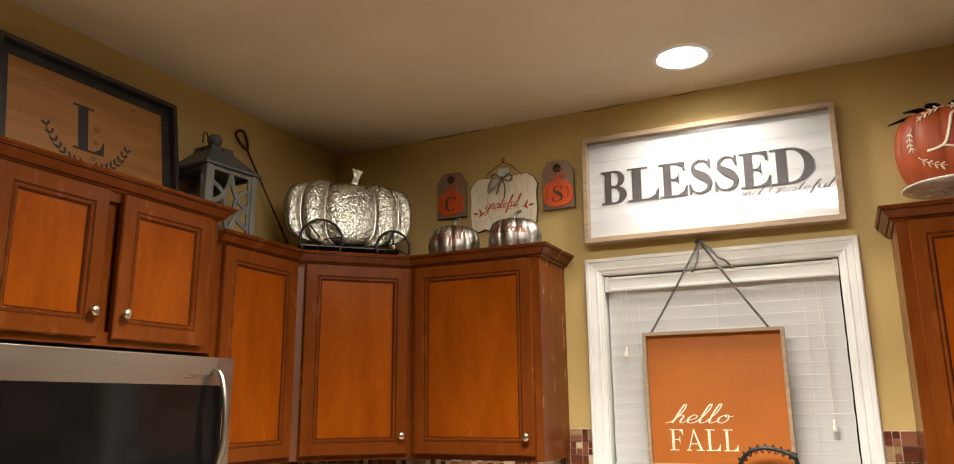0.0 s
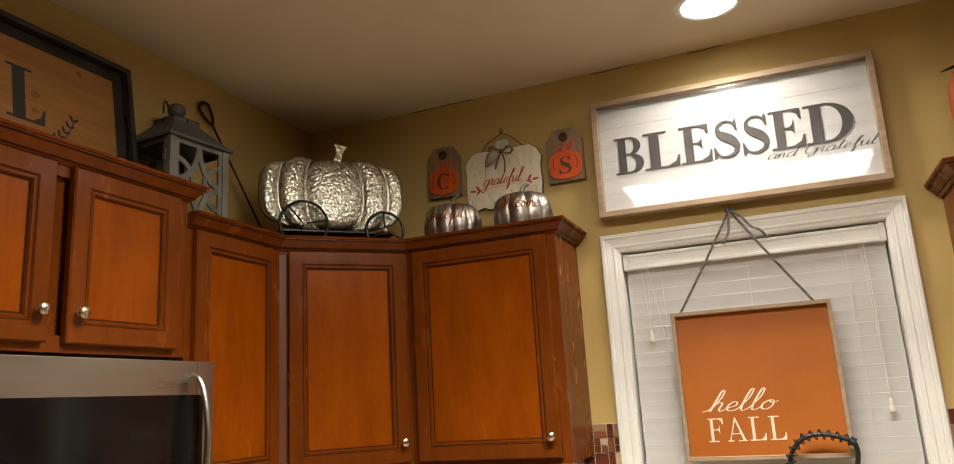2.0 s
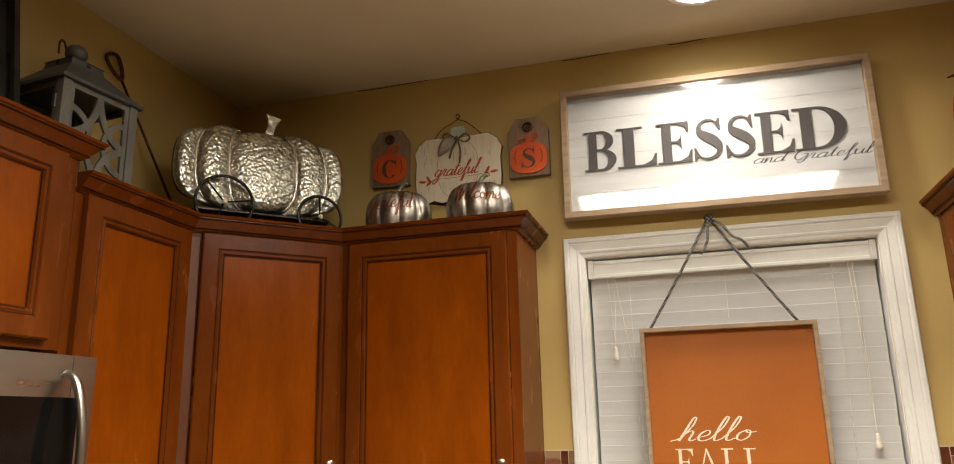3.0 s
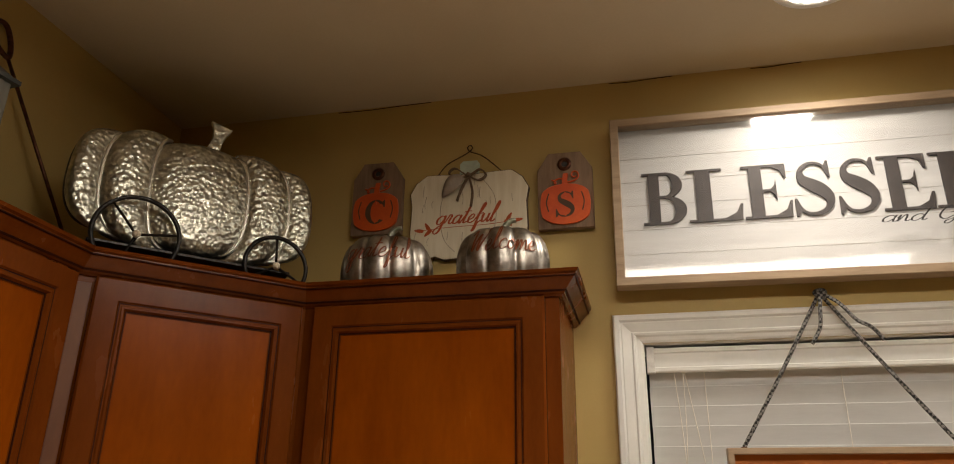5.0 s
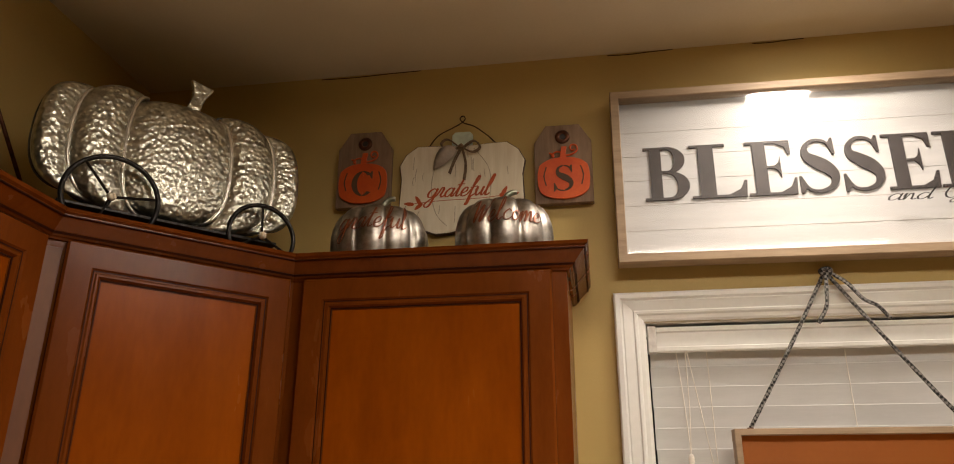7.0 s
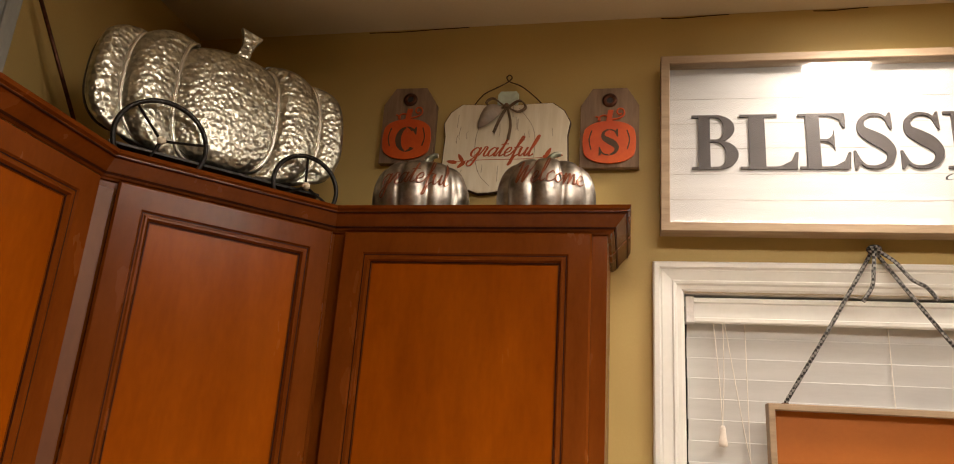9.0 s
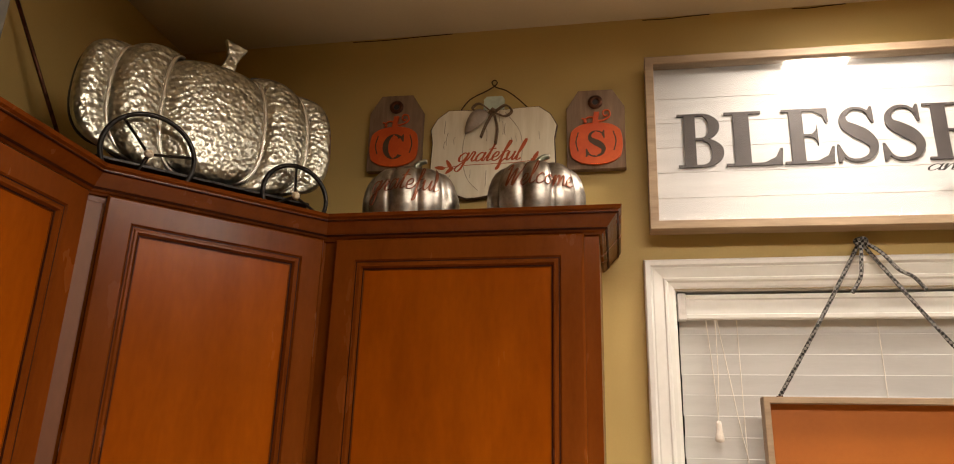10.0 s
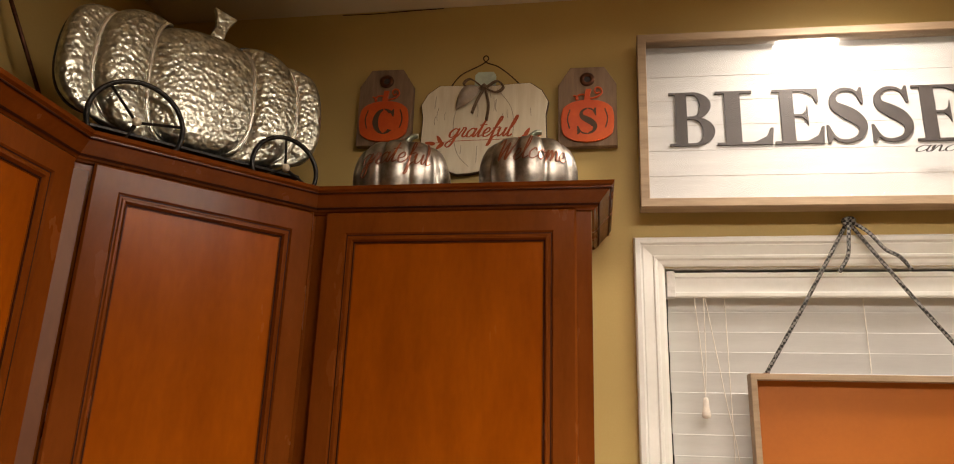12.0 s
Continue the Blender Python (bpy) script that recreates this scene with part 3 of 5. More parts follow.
M_TWINE = surface("jute_twine", (0.13, 0.085, 0.045), (0.22, 0.15, 0.09), 0.9, scale=150, bump=0.4)
M_WIRE = surface("rusty_wire", (0.06, 0.035, 0.018), (0.11, 0.06, 0.028), 0.55, 0.6, scale=90)
M_LEAFCLOTH = surface("grey_cloth_leaf", (0.33, 0.28, 0.23), (0.42, 0.36, 0.30), 0.6, scale=40, bump=0.2)
M_MINT = plain("pale_mint_paint", (0.50, 0.60, 0.50), 0.55)
M_ZINC = hammered("galvanised_sheet", (0.375, 0.380, 0.33), (0.68, 0.69, 0.60), 0.33, 105, 0.0034)
M_SEAM = surface("bright_seam", (0.78, 0.77, 0.72), (0.90, 0.89, 0.84), 0.35, 1.0, scale=60)
M_SILVER = surface("silver_pumpkin", (0.20, 0.185, 0.16), (0.58, 0.55, 0.50), 0.40, 1.0, scale=26, bump=0.5, bscale=70, spread=0.2, fine=0.5)
M_PATINA = surface("green_silver_stem", (0.22, 0.24, 0.18), (0.42, 0.42, 0.35), 0.4, 0.8, scale=60)
M_LANTERN = surface("grey_washed_wood", (0.10, 0.103, 0.09), (0.20, 0.198, 0.172), 0.7, scale=9, stretch=(3, 3, 1), bump=0.2, bscale=60, spread=0.2)
M_LANTERNTOP = surface("grey_zinc_roof", (0.075, 0.085, 0.085), (0.12, 0.13, 0.125), 0.5, 0.4, scale=14, bump=0.1)
M_BRONZE = surface("bronzed_iron", (0.06, 0.02, 0.010), (0.11, 0.042, 0.02), 0.35, 0.7, scale=60)
M_PINE = surface("knotty_pine_board", (0.25, 0.108, 0.022), (0.35, 0.162, 0.040), 0.5, scale=3.5, stretch=(1, 8, 8), bump=0.1, bscale=30, coat=0.1, spread=0.2)
M_KNOT = surface("pine_knot", (0.16, 0.058, 0.014), (0.25, 0.10, 0.026), 0.5, scale=60, spread=0.2)
M_BLACKWOOD = surface("black_painted_wood", (0.012, 0.011, 0.010), (0.03, 0.027, 0.024), 0.5, scale=20, bump=0.1)
M_CLAYPUMP = surface("orange_pumpkin_paint", (0.27, 0.048, 0.010), (0.38, 0.076, 0.016), 0.5, scale=5, bump=0.1, bscale=40, shine=0.35, spread=0.25)
M_PLATE = plain("white_ceramic", (0.72, 0.68, 0.62), 0.25)
M_STEMBROWN = surface("brown_stem", (0.055, 0.03, 0.015), (0.11, 0.065, 0.035), 0.7, scale=30, bump=0.4)
M_COPPER = surface("polished_copper", (0.60, 0.22, 0.11), (0.75, 0.30, 0.16), 0.16, 1.0, scale=20)
M_GOURD = surface("yellow_gourd", (0.55, 0.40, 0.10), (0.70, 0.56, 0.22), 0.5, scale=20, bump=0.2)
M_CORD = plain("white_cord", (0.70, 0.68, 0.62), 0.8)
M_SPRAY = plain("matt_black_spring", (0.012, 0.012, 0.013), 0.4)


def gingham():
    m, nt, p = tree("gingham_ribbon")
    N, L = nt.nodes.new, nt.links.new
    co = N("ShaderNodeTexCoord")
    ch = N("ShaderNodeTexChecker")
    ch.inputs["Scale"].default_value = 170
    ch.inputs["Color1"].default_value = (0.006, 0.006, 0.006, 1)
    ch.inputs["Color2"].default_value = (0.21, 0.205, 0.195, 1)
    L(co.outputs["Object"], ch.inputs["Vector"])
    L(ch.outputs[0], p.inputs["Base Color"])
    p.inputs["Roughness"].default_value = 0.9
    return m


M_GINGHAM = gingham()

# ---- window blind ----
bl = thing("window_blind", pose(0, 0, 0), "closed white faux-wood slatted blind inside the window", "blind")
BX0, BX1 = WX0 + 0.007, WX1 - 0.007
prof_v = [(0.0, 0), (0.0, 0.010), (0.003, 0.012), (0.010, 0.012), (0.012, 0.009), (0.042, 0.009), (0.045, 0.012), (0.052, 0.012), (0.055, 0.010), (0.055, 0)]
b = bmesh.new()
rows = [[b.verts.new((x, 0.024 - d, 1.990 + h)) for h, d in prof_v] for x in (BX0, BX1)]
for j in range(len(prof_v)):
    k = (j + 1) % len(prof_v)
    b.faces.new((rows[0][j], rows[0][k], rows[1][k], rows[1][j]))
b.faces.new(rows[0]), b.faces.new(rows[1][::-1])
part("valance", b, M_TRIM, bl, "moulded white valance")
for x in (BX0 - 0.001, BX1 - 0.017):
    part("valance_clip", box(x, x + 0.018, 0.006, 0.03, 1.988, 2.047, 0.002), plain("clear_white_plastic", (0.66, 0.66, 0.64), 0.3), bl)
part("headrail", box(BX0 + 0.004, BX1 - 0.004, 0.024, 0.066, 1.998, 2.044), M_TRIM, bl)
SLAT = box(BX0 + 0.002, BX1 - 0.0015, -0.0016, 0.0016, -0.0223, 0.0223, 0.0011)
bmesh.ops.recalc_face_normals(SLAT, faces=SLAT.faces)
slat_mesh = bpy.data.meshes.new("slat")
SLAT.to_mesh(slat_mesh)
SLAT.free()
slat_mesh.materials.append(M_BLIND)
z, k = 1.983, 0
while z > WZ0 + 0.06:
    s = new("slat", slat_mesh)
    s.parent = bl
    s.matrix_basis = pose(random.uniform(-0.0012, 0.0012), 0.042, z, 9.0 + random.uniform(-0.6, 0.6), 0, 0)
    z -= 0.0432
part("bottom_rail", box(BX0 + 0.006, BX1 - 0.008, 0.036, 0.052, WZ0 + 0.022, WZ0 + 0.045, 0.002), M_BLIND, bl)
for x in (1.480, 1.762, 2.058):
    for y in (0.0265,):
        part("ladder_cord", tube([(x, y, 1.998), (x + 0.001, y + 0.001, 1.6), (x, y, WZ0 + 0.04)], 0.0011, 6), M_CORD, bl)


def tassel(x, z, xs):
    for x0 in xs:
        part("lift_cord", tube(smooth_line([(x0, 0.016, 1.998), ((x + x0) / 2 + 0.002, 0.013, (z + 2.0) / 2), (x, 0.0135, z + 0.02)], 5), 0.0011, 6), M_CORD, bl)
    b = lathe([(0.0, 0.022), (0.004, 0.021), (0.006, 0.014), (0.0062, 0.004), (0.0075, -0.004), (0.0095, -0.014), (0.0085, -0.02), (0.0, -0.022)], 14)
    part("cord_tassel", move(b, x, 0.0125, z), M_PLATE, bl, smooth=True)


tassel(1.427, 1.755, (1.414, 1.434))
tassel(2.113, 1.490, (2.100, 2.112))
part("lift_cord", tube(smooth_line([(1.436, 0.016, 1.998), (1.467, 0.015, 1.78), (1.490, 0.015, 1.60), (1.482, 0.015, 1.25)], 5), 0.0011, 6), M_CORD, bl)

# ---- framed word sign over the window ----
SW, SH = 0.918, 0.428
sg = thing("framed_sign", pose(1.303, -0.048, 2.173, -0.8, 0.5, 0), "long white framed word sign in pale wood, above the window", "sign")
part("frame", ring(SW, SH, [(0, 0.026), (0, -0.014), (0.0015, -0.0155), (0.0185, -0.0155), (0.020, -0.014), (0.020, 0.026)]), M_GREYOAK, sg, "pale weathered wooden frame")
ZP = [0.02, 0.082, 0.143, 0.205, 0.267, 0.329, SH - 0.02]
for i in range(6):
    part("board", box(0.0198, SW - 0.0198, 0.014, 0.022, ZP[i] + 0.0003, ZP[i + 1] - 0.0003, 0.0004), M_WHITEBOARD, sg)
for i in range(1, 6):
    x = 0.03
    while x < SW - 0.06:
        l = random.uniform(0.04, 0.13)
        part("board_gap", box(x, min(x + l, SW - 0.03), 0.0133, 0.0150, ZP[i] - 0.0007, ZP[i] + 0.0006), M_GROOVE, sg)
        x += l + random.uniform(0.01, 0.09)
b, tw = serif_text("BLESSED", 0.133, 0.0042, 1.0, -0.01, 0.215, (("B", 0.91), ("L", 1.22), ("S", 0.92), ("D", 1.19)))
bmesh.ops.scale(b, vec=(0.777 / tw, 1, 1), verts=b.verts)
part("lettering", move(b, 0.069, 0.0138, 0.153), M_CHARCOAL, sg, "raised charcoal letters")
b, tw = script("and Grateful", 0.0148, 0.0019, 0.0006, 0.35, 1.0)
bmesh.ops.scale(b, vec=(0.320 / tw, 1, 1), verts=b.verts)
part("script", move(b, 0.566, -0.0120, 0.118), M_INK, sg, "small black handwriting on the glass")
b = box(0.0195, SW - 0.0195, -0.0100, -0.0078, 0.0195, SH - 0.0195)
bmesh.ops.rotate(b, cent=(0, -0.009, SH / 2), matrix=Matrix.Rotation(radians(-0.8), 3, "X"), verts=b.verts)
g = part("glass", b, glass_pane("sign_glass", 0.055, 0.18), sg, "clear glossy glass")
g.visible_shadow = False

# ---- hanging sign on the window ----
HW, HH = 0.484, 0.470
hs = thing("hanging_sign", pose(1.506, -0.040, 1.350), "burnt-orange sign in a grey wooden frame, hung before the blind", "sign")
part("frame", ring(HW, HH, [(0, 0.018), (0, -0.016), (0.001, -0.017), (0.0115, -0.017), (0.0125, -0.016), (0.0125, 0.018)]), M_GREYOAK, hs, "grey weathered wooden frame")
part("board", box(0.0123, HW - 0.0123, 0.002, 0.010, 0.0123, HH - 0.0123), M_RUST, hs, "burnt-orange painted board")
b, tw = serif_text("FALL", 0.072, 0.001, 0.93, 0.13, 0.14)
bmesh.ops.scale(b, vec=(0.232 / tw, 1, 1), verts=b.verts)
part("lettering", move(b, 0.074, 0.0022, 0.056), M_CREAM, hs, "cream capital letters")
b, tw = script("hello", 0.0275, 0.0046, 0.0008, 0.45, 1.3)
bmesh.ops.scale(b, vec=(0.195 / tw, 1, 1), verts=b.verts)
part("script", move(b, 0.080, 0.0020, 0.149), M_CREAM, hs, "cream handwriting")
KX, KZ = 1.731 - 1.506, 2.142 - 1.350
rib = [((0.034, -0.006, HH + 0.002), (KX - 0.006, 0.008, KZ - 0.008)), ((HW - 0.05, -0.006, HH + 0.002), (KX + 0.006, 0.008, KZ - 0.008))]
for p, q in rib:
    p, q = Vector(p), Vector(q)
    part("ribbon", tube([p + (q - p) * t + Vector((0, 0, -0.004 * math.sin(math.pi * t))) for t in np.linspace(0, 1, 9)], 0.0016, 8, flat=2.6), M_GINGHAM, hs, "black and white gingham ribbon")
    part("staple", box(p.x - 0.006, p.x + 0.006, -0.008, 0.006, HH - 0.001, HH + 0.003, 0.001), M_BRONZE, hs)
for p in (((KX, 0.0, KZ), (KX - 0.006, -0.004, KZ - 0.040), (KX - 0.012, -0.005, KZ - 0.078), (KX - 0.032, -0.005, KZ - 0.112)),
          ((KX, 0.0, KZ), (KX + 0.034, -0.003, KZ - 0.026), (KX + 0.062, -0.005, KZ - 0.064), (KX + 0.088, -0.005, KZ - 0.080), (KX + 0.108, -0.004, KZ - 0.108))):
    part("ribbon_tail", tube(smooth_line(p, 5), 0.0016, 8, flat=2.6), M_GINGHAM, hs)
b = tube([(KX + 0.010 * math.cos(a), 0.004 - 0.004 * math.sin(2 * a), KZ + 0.006 * math.sin(a)) for a in np.linspace(0, 2 * math.pi, 15)[:-1]], 0.005, 8, closed=True)
part("knot", b, M_GINGHAM, hs, smooth=True)
part("nail", tube([(KX, 0.038, KZ + 0.003), (KX, -0.006, KZ + 0.005)], 0.002, 8), M_BLACK, hs)


# ---- small wall decorations ----
def pumpkin_outline(cx, cz, w, h):
    """A flat pumpkin's outline, with shallow lobes."""
    pts = []
    for i in range(48):
        a = 2 * math.pi * i / 48
        c, s = math.cos(a), math.sin(a)
        r = 1 - 0.035 * abs(math.sin(3 * (a - math.pi / 2))) ** 0.7 * (0.3 + abs(s))
        pts.append((cx + w / 2 * r * math.copysign(abs(c) ** 0.62, c), cz + h / 2 * r * math.copysign(abs(s) ** 0.75, s)))
    return pts


def wood_tag(x, z, ch, roll, lean):
    t = thing("wooden_tag", pose(x, -0.003, z, lean, roll, 0), "barn-wood tag with an orange pumpkin and letter " + ch + " on the wall", "wall decoration", "wooden tags")
    w, h = 0.136, 0.200
    part("board", slab([(-w / 2, 0), (w / 2, 0), (w / 2, 0.155), (w / 2 - 0.028, h), (-w / 2 + 0.028, h), (-w / 2, 0.155)], -0.020, 0.0, 0.0012), M_BARN, t)
    b = lathe([(0.0075, 0.0), (0.0075, 0.003), (0.010, 0.004), (0.017, 0.003), (0.0175, 0.0)], 24)
    bmesh.ops.transform(b, matrix=pose(0, -0.0202, 0.168, 90), verts=b.verts)
    part("washer", b, M_BRONZE, t, "dark metal washer", True)
    b = lathe([(0.0, 0.0), (0.0074, 0.0), (0.0074, 0.0012), (0.0, 0.0012)], 20)
    bmesh.ops.transform(b, matrix=pose(0, -0.0201, 0.168, 90), verts=b.verts)
    part("hole", b, M_INK, t)
    p = part("pumpkin", slab(pumpkin_outline(0, 0.061, 0.124, 0.106), -0.0265, -0.0203, 0.001), M_PUMPKIN, t, "orange cut-out pumpkin")
    part("stem", slab([(-0.008, 0.11), (0.008, 0.11), (0.006, 0.125), (0.009, 0.141), (-0.003, 0.141), (-0.006, 0.125)], -0.0262, -0.0203), M_PUMPKIN, p)
    for s in (-1, 1):
        if s < 0:
            c = [(-0.008 - 0.0034 * a + 0.0062 * math.cos(a), -0.0232 - 0.0003 * math.sin(a), 0.1235 - 0.0004 * a + 0.0058 * math.sin(a)) for a in np.linspace(-1.5, 7.6, 34)]
        else:
            c = [(0.004, -0.0232, 0.118), (0.014, -0.0232, 0.119), (0.026, -0.0232, 0.123), (0.034, -0.0232, 0.132), (0.031, -0.0232, 0.143),
                 (0.021, -0.0232, 0.145), (0.017, -0.0233, 0.137), (0.022, -0.0236, 0.130), (0.028, -0.0238, 0.133)]
        part("tendril", tube(c if s < 0 else smooth_line(c, 5), 0.0021, 6), M_PUMPKIN, p)
        cv = [(s * 0.040, 0.090), (s * 0.046, 0.066), (s * 0.041, 0.042)]
        b = bmesh.new()
        ribbon(cv, 0.0026, b, -0.0268, -0.0262, 1.0)
        part("rib_slot", b, M_BROWNEDGE, p)
    b, tw = serif_text(ch, 0.066, 0.0006)
    part("letter", move(b, -tw / 2, -0.0264, 0.027), M_BROWNEDGE, p, "dark cut-out letter")
    for z in (0.029, 0.079):
        part("stencil_bridge", box(-0.0018, 0.0018, -0.0273, -0.0263, z, z + 0.012), M_PUMPKIN, p)
    return t


wood_tag(0.700, 2.356, "C", 0.6, 2.0)
wood_tag(1.190, 2.338, "S", 0.2, 2.0)

gs = thing("pumpkin_wall_sign", pose(0.943, -0.004, 2.274, 1.0, 0.5, 0), "distressed cream wooden pumpkin sign with a twine bow on the wall", "wall decoration")
half = [(0.0, 0.010), (0.030, 0.004), (0.060, 0.002), (0.085, 0.012), (0.118, 0.002), (0.148, 0.022), (0.153, 0.08), (0.150, 0.150), (0.156, 0.185),
        (0.140, 0.215), (0.112, 0.236), (0.07, 0.235), (0.03, 0.232)]
outline = half + [(-x, z) for x, z in half[1:][::-1]]
part("edge", slab(outline, -0.012, 0.0, 0.001), M_BROWNEDGE, gs, "dark stained edge")
part("board", slab([(x * 0.985, 0.118 + (z - 0.118) * 0.982) for x, z in outline], -0.0146, -0.0118, 0.001), M_DISTRESS, gs, "distressed cream face")
part("stem", slab([(-0.026, 0.222), (0.024, 0.222), (0.026, 0.262), (0.020, 0.270), (-0.018, 0.270), (-0.025, 0.262)], -0.010, -0.0005, 0.001), M_MINT, gs, "pale mint stem")
for s in (-1, 1):
    b = bmesh.new()
    ribbon([(s * 0.030, 0.222), (s * 0.066, 0.170), (s * 0.072, 0.11), (s * 0.060, 0.055), (s * 0.032, 0.022)], 0.0016, b, -0.0151, -0.0143, 1.0)
    part("painted_rib", b, M_FADED, gs)
for i in range(26):
    s = random.choice((-1, 1))
    x, z0 = s * random.uniform(0.01, 0.14), random.choice((random.uniform(0.03, 0.06), random.uniform(0.13, 0.2)))
    b = bmesh.new()
    ribbon([(x, z0), (x + random.uniform(-.002, .002), z0 + 0.012), (x * 0.98, z0 + random.uniform(0.018, 0.035))], 0.0013, b, -0.0149, -0.0143, 1.0)
    part("scratch", b, M_FADED, gs)
part("hanger", tube(smooth_line([(-0.085, -0.008, 0.232), (-0.06, -0.012, 0.262), (-0.02, -0.008, 0.286), (-0.002, -0.006, 0.298), (0.006, -0.006, 0.308), (0.0, -0.006, 0.316),
                                 (-0.007, -0.006, 0.309), (0.002, -0.006, 0.297), (0.03, -0.008, 0.284), (0.06, -0.012, 0.258), (0.085, -0.008, 0.234)], 6), 0.0016, 8), M_WIRE, gs, "rusty wire hanger", True)
for pts in ([(-0.006, -0.018, 0.226), (-0.035, -0.024, 0.246), (-0.052, -0.022, 0.234), (-0.03, -0.022, 0.222), (-0.004, -0.018, 0.224)],
            [(0.004, -0.018, 0.226), (0.03, -0.025, 0.238), (0.045, -0.023, 0.222), (0.028, -0.022, 0.210), (0.004, -0.018, 0.222)],
            [(-0.002, -0.018, 0.224), (-0.018, -0.020, 0.190), (-0.030, -0.018, 0.158)], [(0.0, -0.018, 0.224), (0.010, -0.020, 0.18), (0.006, -0.018, 0.140)]):
    for k in (0, 0.0035):
        part("twine", tube(smooth_line([(x + k, y - k * 0.5, z - k) for x, y, z in pts], 5), 0.0019, 7), M_TWINE, gs, smooth=True)
part("twine_knot", tube([(-0.007, -0.021, 0.224), (0.0, -0.024, 0.226), (0.007, -0.021, 0.223)], [0.004, 0.0065, 0.004], 10), M_TWINE, gs, smooth=True)
leaf = []
for i in range(13):
    t = i / 12
    leaf.append((t, 0.020 * math.sin(math.pi * t ** 0.8) ** 0.8))
b = bmesh.new()
rows = []
for t, wd in leaf:
    c = Vector((-0.012 - 0.055 * t ** 0.9, -0.020 - 0.008 * math.sin(math.pi * t), 0.222 - 0.055 * t ** 1.3))
    n = Vector((0.62, 0, -0.78)) * wd
    rows.append([b.verts.new(c - n), b.verts.new(c + Vector((0, -0.008 * math.sin(math.pi * t), 0))), b.verts.new(c + n)])
for l, m in zip(rows, rows[1:]):
    b.faces.new((l[0], l[1], m[1], m[0])), b.faces.new((l[1], l[2], m[2], m[1]))
bmesh.ops.remove_doubles(b, verts=b.verts, dist=0.0005)
bmesh.ops.solidify(b, geom=b.faces[:], thickness=0.0015)
part("leaf", b, M_LEAFCLOTH, gs, "padded grey cloth leaf", True)
b, tw = script("grateful", 0.0225, 0.0046, 0.0008, 0.42, 0.95)
bmesh.ops.scale(b, vec=(0.152 / tw, 1, 1), verts=b.verts)
part("script", move(b, -0.085, -0.0146, 0.097), M_RUSTINK, gs, "rust-orange handwriting")
b = bmesh.new()
ribbon([(-0.125, 0.083), (-0.05, 0.088), (0.05, 0.090), (0.125, 0.097)], 0.0028, b, -0.0152, -0.0145, 1.0)
part("underline", b, M_RUSTINK, gs)
for s in (-1, 1):
    for dx, dz, a in ((0.127, 0.0, 8), (0.105, 0.009, 60), (0.103, -0.007, -42)):
        L = []
        for i in range(10):
            t = 2 * math.pi * i / 10
            x, zz = 0.013 * math.cos(t), 0.0048 * math.sin(t) * (1 - 0.3 * math.cos(t))
            ca, sa = math.cos(radians(a)), math.sin(radians(a))
            L.append((s * (dx + x * ca - zz * sa), 0.090 + s * 0.007 + dz + x * sa + zz * ca))
        part("painted_leaf", slab(L, -0.0153, -0.0145), M_RUSTINK, gs)

# ---- silver pumpkins on the cabinet ----
def round_pumpkin(name, m, r, h, mat, stem_mat, label, lobes=10, cat="pumpkin", group="", dent=0.12, power=0.62):
    t = thing(name, m, label, cat, group)
    prof = []
    for i in range(19):
        a = -math.pi / 2 + math.pi * i / 18
        rr = r * max(0.0, math.cos(a)) ** power
        zz = h / 2 + h / 2 * math.sin(a) - 0.16 * h * max(0, math.sin(a)) ** 8 + 0.06 * h * max(0, -math.sin(a)) ** 8
        prof.append((rr if 0 < i < 18 else 0.0, zz))
    zmin = min(z for _, z in prof)
    prof = [(a, z - zmin) for a, z in prof]
    part("body", lathe(prof, lobes * 12, lobes=lobes, dent=dent, power=0.55), mat, t, smooth=True)
    return t, prof[-1][1]


def wrap_text(parent, text, size, pen, r, z, h, mat, width, name, lobes, dent):
    """Handwriting wrapped on a round body facing -y."""
    b, tw = script(text, size, pen, 0.0012, 0.3, 0.95)
    for v in b.verts:
        x, zz = (v.co.x / tw - 0.5) * width, v.co.z + z
        q = min(1, abs(2 * (zz + 0.011) / h - 1))
        a = x / r
        groove = 1 - dent * 0.8 * (1 - abs(math.sin((a - math.pi / 2) * lobes / 2)) ** 0.55)
        rad = r * max(0.05, 1 - q * q) ** 0.31 * groove + 0.001 - v.co.y
        v.co = Vector((rad * math.sin(a), -rad * math.cos(a), zz))
    return part(name, b, mat, parent, "copper handwriting")


